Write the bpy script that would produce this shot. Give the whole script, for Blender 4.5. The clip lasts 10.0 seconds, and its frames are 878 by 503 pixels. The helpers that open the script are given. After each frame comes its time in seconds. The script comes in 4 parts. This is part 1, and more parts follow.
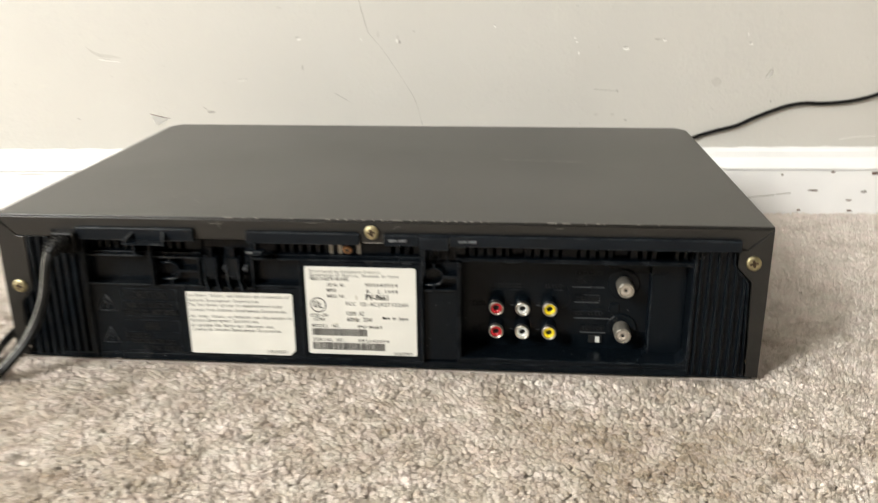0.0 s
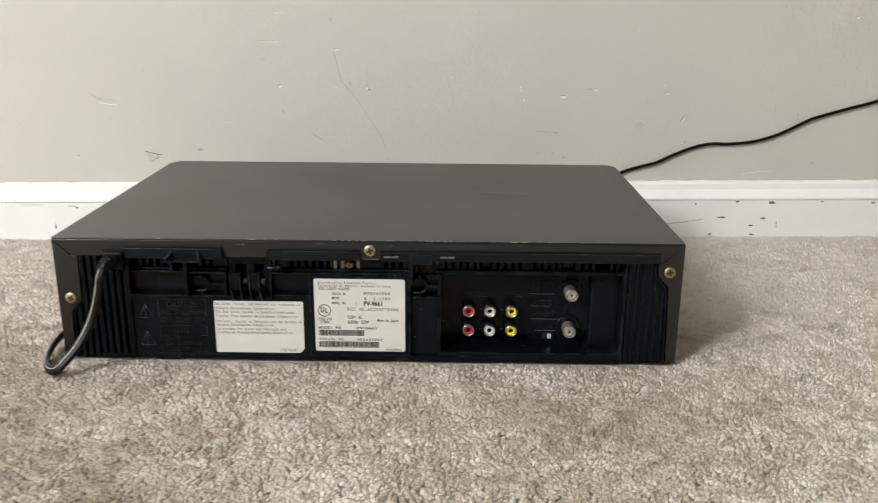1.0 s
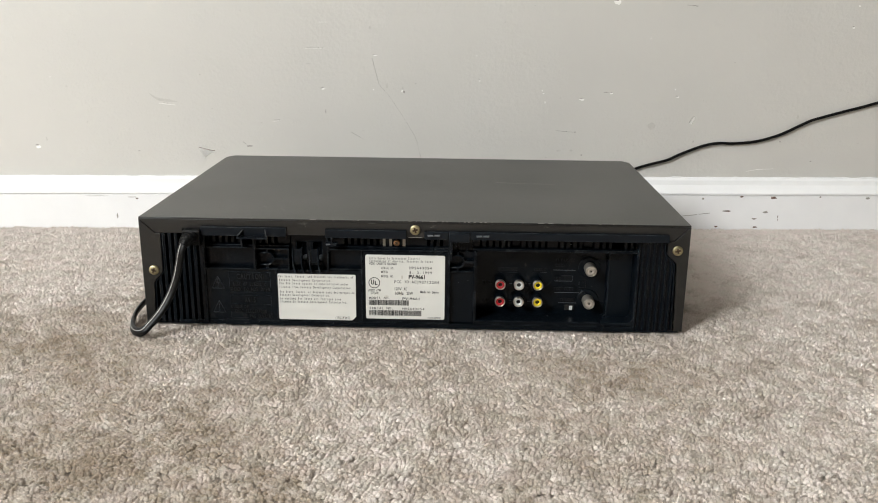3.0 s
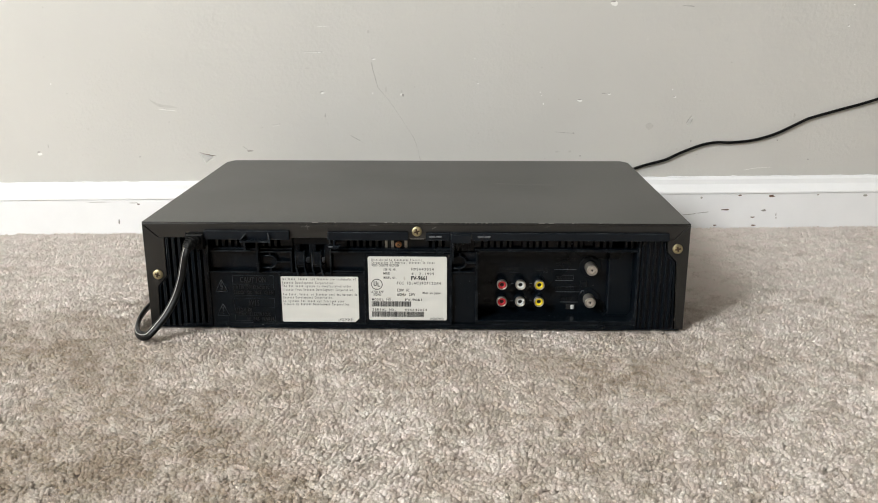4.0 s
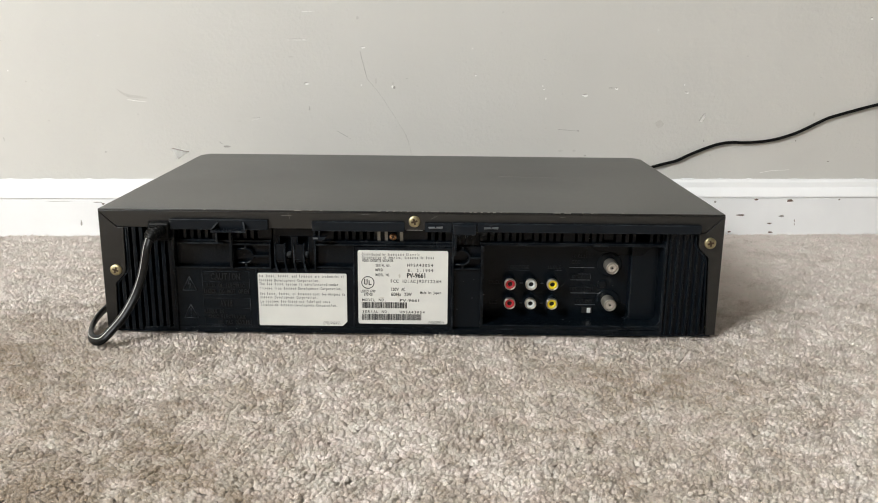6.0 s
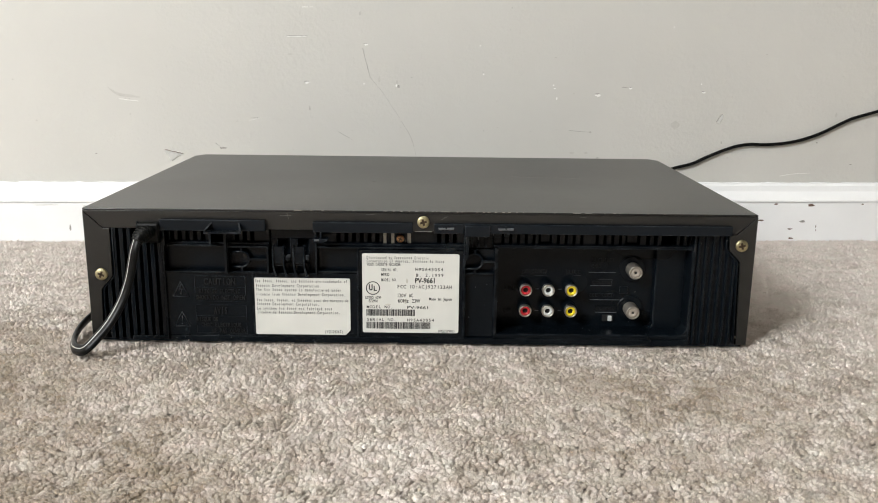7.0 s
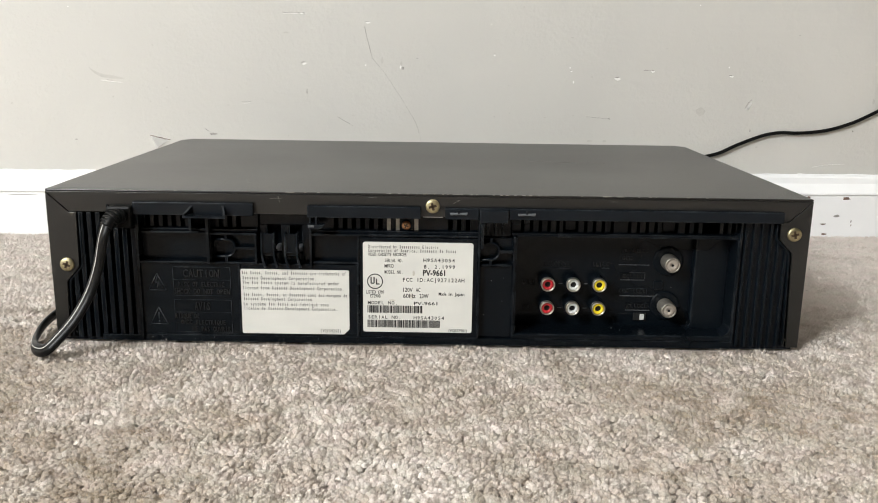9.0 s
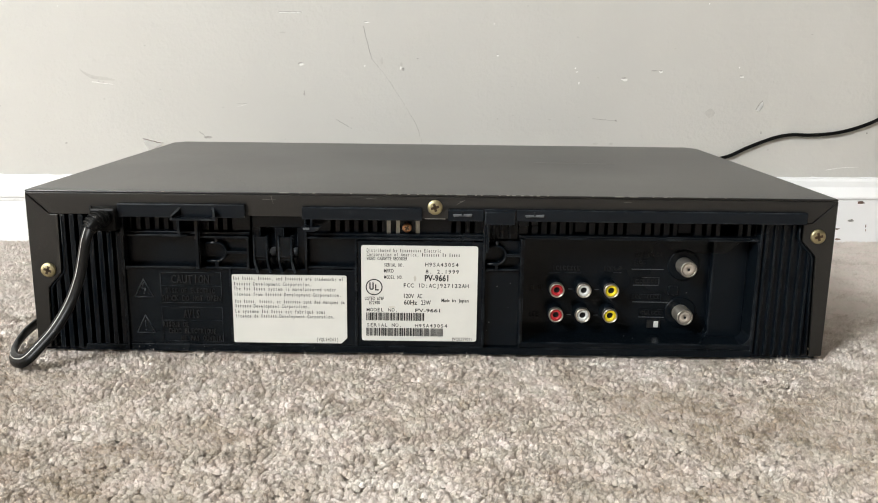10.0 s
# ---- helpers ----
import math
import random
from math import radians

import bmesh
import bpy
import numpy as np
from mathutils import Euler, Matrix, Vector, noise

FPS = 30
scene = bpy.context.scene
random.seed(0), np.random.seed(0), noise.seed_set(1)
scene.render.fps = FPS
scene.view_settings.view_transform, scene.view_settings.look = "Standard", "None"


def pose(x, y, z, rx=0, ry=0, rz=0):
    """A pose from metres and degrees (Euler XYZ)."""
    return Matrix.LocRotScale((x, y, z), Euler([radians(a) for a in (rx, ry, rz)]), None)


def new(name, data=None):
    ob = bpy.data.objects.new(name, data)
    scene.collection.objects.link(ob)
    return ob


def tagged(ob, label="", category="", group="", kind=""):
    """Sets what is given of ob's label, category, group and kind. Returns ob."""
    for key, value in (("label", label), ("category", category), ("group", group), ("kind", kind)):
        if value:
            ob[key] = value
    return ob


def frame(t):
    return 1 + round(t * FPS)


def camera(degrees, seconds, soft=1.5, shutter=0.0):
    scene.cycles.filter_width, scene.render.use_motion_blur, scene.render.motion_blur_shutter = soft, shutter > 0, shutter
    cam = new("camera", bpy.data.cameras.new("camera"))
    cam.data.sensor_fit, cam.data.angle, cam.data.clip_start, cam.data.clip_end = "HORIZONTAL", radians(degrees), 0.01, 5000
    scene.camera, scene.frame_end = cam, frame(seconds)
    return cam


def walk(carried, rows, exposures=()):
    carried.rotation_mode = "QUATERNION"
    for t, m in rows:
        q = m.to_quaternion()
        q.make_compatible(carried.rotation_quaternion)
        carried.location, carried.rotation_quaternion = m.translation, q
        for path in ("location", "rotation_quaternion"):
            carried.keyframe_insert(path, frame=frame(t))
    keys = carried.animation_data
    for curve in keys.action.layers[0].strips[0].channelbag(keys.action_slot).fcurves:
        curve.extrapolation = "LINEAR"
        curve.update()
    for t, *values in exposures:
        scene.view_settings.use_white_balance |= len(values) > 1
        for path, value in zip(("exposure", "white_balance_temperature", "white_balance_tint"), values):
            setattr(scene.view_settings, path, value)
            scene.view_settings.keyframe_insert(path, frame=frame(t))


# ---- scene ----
cam = camera(54.08, 10.0, 1.0, 0.5)
PATH = [
    (0, 0.0811, -0.4429, 0.2250, 5.46, -19.04, -0.58),
    (0.1, 0.0764, -0.4578, 0.2328, 5.56, -18.56, -0.29),
    (0.2, 0.0707, -0.4727, 0.2397, 5.17, -17.91, -0.20),
    (0.3, 0.0649, -0.4876, 0.2435, 4.68, -17.76, -0.90),
    (0.4, 0.0612, -0.5015, 0.2414, 3.95, -17.99, -0.61),
    (0.5, 0.0575, -0.5114, 0.2412, 2.83, -18.11, -0.32),
    (0.7, 0.0638, -0.5302, 0.2484, 1.79, -17.70, 0.21),
    (0.8, 0.0640, -0.5391, 0.2484, 1.25, -17.49, 0.43),
    (1, 0.0553, -0.5589, 0.2526, 0.66, -17.01, 0.46),
    (1.5, 0.0473, -0.5862, 0.2577, 0.98, -16.42, 0.48),
    (2, 0.0456, -0.6090, 0.2590, 1.01, -16.07, 0.59),
    (2.5, 0.0398, -0.6336, 0.2575, 1.30, -16.57, 0.81),
    (4, 0.0343, -0.6523, 0.2563, 1.32, -16.31, -0.08),
    (4.5, 0.0300, -0.6445, 0.2519, 0.83, -15.91, -0.03),
    (5, 0.0244, -0.6239, 0.2374, 0.59, -15.17, 0.30),
    (6.5, 0.0165, -0.5568, 0.1997, -0.09, -14.09, 0.61),
    (7, 0.0116, -0.5381, 0.1932, -0.06, -13.64, 0.64),
    (7.5, 0.0080, -0.5228, 0.1876, -0.12, -13.56, 0.48),
    (8, 0.0044, -0.5060, 0.1807, -0.10, -13.34, 0.52),
    (8.5, 0.0026, -0.4900, 0.1742, 0.05, -13.18, 0.81),
    (9, 0.0058, -0.4759, 0.1687, -0.01, -13.35, 0.84),
    (9.5, 0.0033, -0.4596, 0.1630, -0.07, -13.19, 0.97),
    (10, 0.0047, -0.4505, 0.1592, 0.04, -12.68, 0.69),
]
walk(cam, [(t, pose(x, y, z, 90 + pitch, 0, yaw) @ pose(0, 0, 0, 0, 0, roll)) for t, x, y, z, yaw, pitch, roll in PATH],
     [(0, 0.30, 7000, 10), (0.3, 0.11, 6850, 10), (0.6, -0.07, 6760, 10), (1, -0.13, 6740, 10), (1.5, -0.06, 6570, 10), (2.5, -0.06, 6550, 10), (5, -0.05, 6560, 10), (6.5, 0.0, 6550, 10), (10, 0.13, 6560, 10)])

# the room stands at a slight angle to the recorder: local x along the wall, local y into it
ROOM = pose(0, 0.37056, 0.0017, 0, 0, 3.562)

# ---- light ----
world = bpy.data.worlds.new("sky")
scene.world = world
world.use_nodes = True
wn = world.node_tree
sky = wn.nodes.new("ShaderNodeTexSky")
sky.sky_type, sky.sun_disc = "NISHITA", False
sky.sun_elevation, sky.sun_rotation = radians(38), radians(120)
wn.links.new(sky.outputs[0], wn.nodes["Background"].inputs[0])
wn.nodes["Background"].inputs[1].default_value = 0.12

WIN_X, WIN_Z, WIN_W, WIN_H, SOUTH = -3.00, 2.50, 1.50, 1.45, -3.10
window_light = new("window_daylight", bpy.data.lights.new("window_daylight", "AREA"))
window_light.data.shape, window_light.data.size, window_light.data.size_y = "RECTANGLE", WIN_W, WIN_H
window_light.data.energy, window_light.data.color = 352.0, (0.952, 0.997, 1.018)
window_light.matrix_world = ROOM @ pose(WIN_X, SOUTH - 0.04, WIN_Z, 90, 0, 0)


# ---- materials ----
def material(name, colour, rough, metal=0.0, vary=0.0, scale=60.0, bump=0.0, bump_scale=400.0, second=None, spec=0.5, rough_vary=0.0):
    """A surface with colour variation at two scales and fine relief."""
    m = bpy.data.materials.new(name)
    m.use_nodes = True
    t = m.node_tree
    b = t.nodes["Principled BSDF"]
    b.inputs["Roughness"].default_value, b.inputs["Metallic"].default_value = rough, metal
    b.inputs["Specular IOR Level"].default_value = spec
    b.inputs["Base Color"].default_value = (*colour, 1)
    co = t.nodes.new("ShaderNodeTexCoord")
    if vary or second:
        big, fine = t.nodes.new("ShaderNodeTexNoise"), t.nodes.new("ShaderNodeTexNoise")
        big.inputs["Scale"].default_value, fine.inputs["Scale"].default_value = scale * 0.12, scale
        big.inputs["Detail"].default_value = fine.inputs["Detail"].default_value = 4
        add = t.nodes.new("ShaderNodeMath")
        add.operation = "ADD"
        ramp = t.nodes.new("ShaderNodeValToRGB")
        dark = second or tuple(c * (1 - vary) for c in colour)
        light = tuple(min(1, c * (1 + vary)) for c in colour)
        ramp.color_ramp.elements[0].position, ramp.color_ramp.elements[1].position = 0.7, 1.3
        ramp.color_ramp.elements[0].position = 0.35
        ramp.color_ramp.elements[1].position = 0.65
        ramp.color_ramp.elements[0].color, ramp.color_ramp.elements[1].color = (*dark, 1), (*light, 1)
        half = t.nodes.new("ShaderNodeMath")
        half.operation = "MULTIPLY"
        half.inputs[1].default_value = 0.5
        for n in (big, fine):
            t.links.new(co.outputs["Object"], n.inputs["Vector"])
        t.links.new(big.outputs["Fac"], add.inputs[0])
        t.links.new(fine.outputs["Fac"], add.inputs[1])
        t.links.new(add.outputs[0], half.inputs[0])
        t.links.new(half.outputs[0], ramp.inputs["Fac"])
        t.links.new(ramp.outputs["Color"], b.inputs["Base Color"])
        if rough_vary:
            mr = t.nodes.new("ShaderNodeMapRange")
            mr.inputs["From Min"].default_value, mr.inputs["From Max"].default_value = 0.3, 0.7
            mr.inputs["To Min"].default_value, mr.inputs["To Max"].default_value = rough - rough_vary, rough + rough_vary
            t.links.new(big.outputs["Fac"], mr.inputs["Value"])
            t.links.new(mr.outputs["Result"], b.inputs["Roughness"])
    if bump:
        n = t.nodes.new("ShaderNodeTexNoise")
        n.inputs["Scale"].default_value, n.inputs["Detail"].default_value = bump_scale, 5
        bp = t.nodes.new("ShaderNodeBump")
        bp.inputs["Strength"].default_value, bp.inputs["Distance"].default_value = bump, 0.001
        t.links.new(co.outputs["Object"], n.inputs["Vector"])
        t.links.new(n.outputs["Fac"], bp.inputs["Height"])
        t.links.new(bp.outputs["Normal"], b.inputs["Normal"])
    return m


WALL = material("wall_paint", (0.590, 0.575, 0.540), 0.5, vary=0.03, scale=9, bump=0.42, bump_scale=240)
wt = WALL.node_tree
broad, lay = wt.nodes.new("ShaderNodeTexNoise"), wt.nodes.new("ShaderNodeBump")
broad.inputs["Scale"].default_value, broad.inputs["Detail"].default_value = 17.0, 3
lay.inputs["Strength"].default_value, lay.inputs["Distance"].default_value = 0.30, 0.004
old = next(n for n in wt.nodes if n.bl_idname == "ShaderNodeBump")
wt.links.new(next(n for n in wt.nodes if n.bl_idname == "ShaderNodeTexCoord").outputs["Object"], broad.inputs["Vector"])
wt.links.new(broad.outputs["Fac"], lay.inputs["Height"])
pits, steps, knock = (wt.nodes.new("ShaderNode" + k) for k in ("TexNoise", "MapRange", "Bump"))
pits.inputs["Scale"].default_value, pits.inputs["Detail"].default_value, pits.inputs["Roughness"].default_value = 42.0, 7, 0.62
steps.inputs["From Min"].default_value, steps.inputs["From Max"].default_value = 0.54, 0.72
knock.inputs["Strength"].default_value, knock.inputs["Distance"].default_value = 0.16, 0.0010
wt.links.new(next(n for n in wt.nodes if n.bl_idname == "ShaderNodeTexCoord").outputs["Object"], pits.inputs["Vector"])
wt.links.new(pits.outputs["Fac"], steps.inputs["Value"])
wt.links.new(steps.outputs["Result"], knock.inputs["Height"])
wt.links.new(lay.outputs["Normal"], knock.inputs["Normal"])
wt.links.new(knock.outputs["Normal"], old.inputs["Normal"])
where, fade, drag, stretch = (wt.nodes.new("ShaderNode" + k) for k in ("TexNoise", "MapRange", "TexNoise", "Mapping"))
wall_co = next(n for n in wt.nodes if n.bl_idname == "ShaderNodeTexCoord").outputs["Object"]
where.inputs["Scale"].default_value, where.inputs["Detail"].default_value = 7.0, 3
fade.inputs["From Min"].default_value, fade.inputs["From Max"].default_value = 0.42, 0.66
fade.inputs["To Min"].default_value, fade.inputs["To Max"].default_value = 0.12, 0.66
wt.links.new(wall_co, where.inputs["Vector"])
wt.links.new(where.outputs["Fac"], fade.inputs["Value"])
wt.links.new(fade.outputs["Result"], old.inputs["Strength"])
stretch.inputs["Scale"].default_value = (6.0, 6.0, 170.0)
drag.inputs["Scale"].default_value, drag.inputs["Detail"].default_value = 1.0, 4
brush = wt.nodes.new("ShaderNodeBump")
brush.inputs["Strength"].default_value, brush.inputs["Distance"].default_value = 0.10, 0.001
wt.links.new(wall_co, stretch.inputs["Vector"])
wt.links.new(stretch.outputs["Vector"], drag.inputs["Vector"])
wt.links.new(drag.outputs["Fac"], brush.inputs["Height"])
wt.links.new(brush.outputs["Normal"], lay.inputs["Normal"])
TAUPE = material("taupe_paint", (0.43, 0.39, 0.335), 0.6, vary=0.05, scale=9, bump=0.2, bump_scale=130)
WHITE = material("white_gloss_paint", (0.85, 0.85, 0.85), 0.32, vary=0.03, scale=30, bump=0.12, bump_scale=140)
CEIL = material("ceiling_paint", (0.66, 0.65, 0.63), 0.8, vary=0.02, scale=10)
STEEL = material("painted_steel", (0.0118, 0.0112, 0.0102), 0.31, vary=0.06, scale=40, bump=0.10, bump_scale=1500, rough_vary=0.04, spec=0.55)
PLASTIC = material("black_plastic", (0.0027, 0.0046, 0.0068), 0.26, vary=0.2, scale=70, bump=0.06, bump_scale=1200, rough_vary=0.06, spec=0.20)
GREY_PLASTIC = material("charcoal_plastic", (0.0052, 0.0076, 0.0108), 0.26, vary=0.15, scale=70, bump=0.06, bump_scale=1200, spec=0.20)
LIT_RELIEF = material("lit_relief_plastic", (0.012, 0.014, 0.017), 0.3, vary=0.35, scale=400, bump=0.05, bump_scale=1200)
# near-black that puts the shade of openings and relief into the colour
SHADE_BLACK = material("shade_black", (0.003, 0.003, 0.003), 0.8)
RUBBER = material("cord_vinyl", (0.004, 0.004, 0.004), 0.34, vary=0.15, scale=50, bump=0.04, bump_scale=500, spec=0.16)
CORD_GLINT = material("cord_glint_paint", (0.62, 0.61, 0.58), 0.4, vary=0.3, scale=120)
BRASS = material("zinc_screw", (0.44, 0.39, 0.24), 0.42, 1.0, vary=0.2, scale=500, bump=0.2, bump_scale=900)
COPPER = material("copper_screw", (0.50, 0.27, 0.14), 0.35, 1.0, vary=0.2, scale=500)
RUST_SHADE = material("rust_and_recess_shade", (0.055, 0.030, 0.012), 0.6, vary=0.3, scale=800)
NICKEL = material("nickel", (0.62, 0.59, 0.54), 0.3, 1.0, vary=0.12, scale=500, bump=0.15, bump_scale=1200)
BARREL = material("dull_nickel", (0.36, 0.335, 0.29), 0.30, 0.7, vary=0.12, scale=500, bump=0.15, bump_scale=1200)
INSULATOR = material("beige_insulator", (0.36, 0.31, 0.26), 0.5, vary=0.1, scale=400)
RED = material("red_plastic", (0.42, 0.016, 0.022), 0.35, vary=0.1, scale=300)
CREAM = material("white_plastic", (0.62, 0.63, 0.61), 0.35, vary=0.05, scale=300)
YELLOW = material("yellow_plastic", (0.80, 0.62, 0.02), 0.35, vary=0.08, scale=300)
PAPER = material("label_paper", (0.70, 0.694, 0.650), 0.45, vary=0.04, scale=60, bump=0.05, bump_scale=700)
INK = material("label_ink", (0.028, 0.028, 0.028), 0.5, vary=0.2, scale=900)
CHIP = material("bare_metal", (0.42, 0.40, 0.37), 0.4, 0.6, vary=0.3, scale=900)
GALV = material("inner_tin", (0.42, 0.40, 0.35), 0.4, 0.3, vary=0.2, scale=500)
DULL = material("dull_scratch", (0.27, 0.26, 0.24), 0.5, vary=0.4, scale=900)
SCUFF_SHADE = material("grey_scuff_and_shade", (0.35, 0.335, 0.31), 0.6, vary=0.4, scale=700)
FAINT = material("faint_rub", (0.525, 0.508, 0.474), 0.6, vary=0.08, scale=300)
PLASTER_LIT = material("bare_plaster_and_lit_edge", (0.86, 0.85, 0.82), 0.8, vary=0.05, scale=500, bump=0.3, bump_scale=700)
BROWN = material("dark_brown_mark", (0.13, 0.08, 0.06), 0.6, vary=0.5, scale=900)

PALE_PLASTIC = material("pale_plastic", (0.095, 0.102, 0.110), 0.35, vary=0.4, scale=600, bump=0.1, bump_scale=1200)


def pale_edges(m, colour, reach):
    """Pales the moulded edges in broken stretches: rubbing and edge highlights, both put into the colour."""
    t = m.node_tree
    b, co = t.nodes["Principled BSDF"], next(n for n in t.nodes if n.bl_idname == "ShaderNodeTexCoord")
    bev, geo, dot = t.nodes.new("ShaderNodeBevel"), t.nodes.new("ShaderNodeNewGeometry"), t.nodes.new("ShaderNodeVectorMath")
    bev.samples, bev.inputs["Radius"].default_value = 4, reach
    dot.operation = "DOT_PRODUCT"
    t.links.new(bev.outputs["Normal"], dot.inputs[0])
    t.links.new(geo.outputs["Normal"], dot.inputs[1])
    bend, patch, both, mix = (t.nodes.new("ShaderNode" + k) for k in ("MapRange", "MapRange", "Math", "MixRGB"))
    bend.inputs["From Min"].default_value, bend.inputs["From Max"].default_value = 0.985, 0.86
    noise = t.nodes.new("ShaderNodeTexNoise")
    noise.inputs["Scale"].default_value, noise.inputs["Detail"].default_value = 130.0, 5
    patch.inputs["From Min"].default_value, patch.inputs["From Max"].default_value = 0.44, 0.62
    both.operation = "MULTIPLY"
    t.links.new(dot.outputs["Value"], bend.inputs["Value"])
    t.links.new(co.outputs["Object"], noise.inputs["Vector"])
    t.links.new(noise.outputs["Fac"], patch.inputs["Value"])
    t.links.new(bend.outputs["Result"], both.inputs[0])
    t.links.new(patch.outputs["Result"], both.inputs[1])
    t.links.new(both.outputs[0], mix.inputs["Fac"])
    t.links.new(b.inputs["Base Color"].links[0].from_socket, mix.inputs["Color1"])
    mix.inputs["Color2"].default_value = (*colour, 1)
    t.links.new(mix.outputs["Color"], b.inputs["Base Color"])


# copy without the pale edges, so slats and right ribs read darker
PLAIN_PLASTIC = PLASTIC.copy()
PLAIN_PLASTIC.name = "black_plastic_plain"
pale_edges(PLASTIC, (0.055, 0.060, 0.066), 0.0008)
pale_edges(GREY_PLASTIC, (0.075, 0.082, 0.090), 0.0009)


# ---- builders ----
def box(bm, x0, x1, y0, y1, z0, z1, bevel=0.0):
    m = Matrix.Translation(((x0 + x1) / 2, (y0 + y1) / 2, (z0 + z1) / 2)) @ Matrix.Diagonal((abs(x1 - x0), abs(y1 - y0), abs(z1 - z0), 1))
    r = bmesh.ops.create_cube(bm, size=1, matrix=m)
    if bevel:
        es = list({e for v in r["verts"] for e in v.link_edges})
        bmesh.ops.bevel(bm, geom=es, offset=bevel, segments=2, affect="EDGES", profile=0.5)
    return bm


def prism(bm, poly, y0, y1, bevel=0.0):
    """A polygon in x, z extruded from y0 (towards the viewer) to y1."""
    f = [bm.verts.new((x, y0, z)) for x, z in poly]
    k = [bm.verts.new((x, y1, z)) for x, z in poly]
    n = len(poly)
    faces = [bm.faces.new(f), bm.faces.new(k[::-1])]
    faces += [bm.faces.new((f[i], k[i], k[(i + 1) % n], f[(i + 1) % n])) for i in range(n)]
    bmesh.ops.recalc_face_normals(bm, faces=faces)
    if bevel:
        bmesh.ops.bevel(bm, geom=[e for e in faces[0].edges], offset=bevel, segments=2, affect="EDGES", profile=0.5)
    return bm


def lathe(bm, cx, cz, profile, seg=28):
    """Rings (y, radius) round an axis along y; radius 0 closes."""
    rings = []
    for y, r in profile:
        if r == 0:
            rings.append([bm.verts.new((cx, y, cz))])
        else:
            rings.append([bm.verts.new((cx + r * math.cos(2 * math.pi * i / seg), y, cz + r * math.sin(2 * math.pi * i / seg))) for i in range(seg)])
    faces = []
    for a, b in zip(rings, rings[1:]):
        for i in range(seg):
            j = (i + 1) % seg
            if len(a) == 1 and len(b) == 1:
                continue
            if len(a) == 1:
                faces.append(bm.faces.new((a[0], b[i], b[j])))
            elif len(b) == 1:
                faces.append(bm.faces.new((a[i], b[0], a[j])))
            else:
                faces.append(bm.faces.new((a[i], b[i], b[j], a[j])))
    bmesh.ops.recalc_face_normals(bm, faces=faces)
    for f in faces:
        f.smooth = True
    return bm


def spline(points, steps=12):
    """A smooth way through the points."""
    p = [Vector(q) for q in points]
    p = [2 * p[0] - p[1], *p, 2 * p[-1] - p[-2]]
    out = []
    for i in range(1, len(p) - 2):
        for k in range(steps):
            t = k / steps
            a, b, c, d = p[i - 1], p[i], p[i + 1], p[i + 2]
            out.append(0.5 * ((2 * b) + (c - a) * t + (2 * a - 5 * b + 4 * c - d) * t * t + (3 * b - a - 3 * c + d) * t ** 3))
    return out + [p[-2]]


def tube(bm, way, section, side=Vector((0, 1, 0))):
    """Sweeps a closed section (u, v) along the way; u starts along side and is carried on without twisting."""
    rings, u = [], side
    for i, q in enumerate(way):
        d = (way[min(i + 1, len(way) - 1)] - way[max(i - 1, 0)]).normalized()
        u = (u - d * u.dot(d)).normalized()
        v = d.cross(u)
        rings.append([bm.verts.new(q + u * a + v * b) for a, b in section])
    n, faces = len(section), []
    for a, b in zip(rings, rings[1:]):
        faces += [bm.faces.new((a[i], b[i], b[(i + 1) % n], a[(i + 1) % n])) for i in range(n)]
    for f in faces:
        f.smooth = True
    faces += [bm.faces.new(rings[0]), bm.faces.new(rings[-1])]
    bmesh.ops.recalc_face_normals(bm, faces=faces)
    return bm


def circle(r, n=12):
    return [(r * math.cos(2 * math.pi * i / n), r * math.sin(2 * math.pi * i / n)) for i in range(n)]


BASES = {}


def thing(name, base, label, category, group=""):
    """An Empty at the base of a thing."""
    ob = new(name)
    ob.location = base
    ob.empty_display_size = 0.05
    BASES[ob] = Matrix.Translation(base)
    return tagged(ob, label, category, group)


def part(name, bm, mat, parent=None, label="", at=None):
    """Links a bmesh as one mesh object under a thing or a part; its coordinates are the world's, or those of the pose at."""
    me = bpy.data.meshes.new(name)
    bm.to_mesh(me)
    bm.free()
    if mat:
        me.materials.append(mat)
    ob = new(name, me)
    if parent:
        ob.parent = parent
        ob.matrix_parent_inverse = BASES.get(parent, Matrix()).inverted()
    if at is not None:
        ob.matrix_basis = at
        if not parent:
            BASES[ob] = at.copy()
    if label:
        tagged(ob, label)
    return ob


def B():
    return bmesh.new()


def bx(name, mat, parent, x0, x1, y0, y1, z0, z1, bevel=0.0, label=""):
    """A bevelled block as a part, in millimetres."""
    return part(name, box(B(), x0 / 1000, x1 / 1000, y0 / 1000, y1 / 1000, z0 / 1000, z1 / 1000, bevel / 1000), mat, parent, label)


GLYPHS = {}


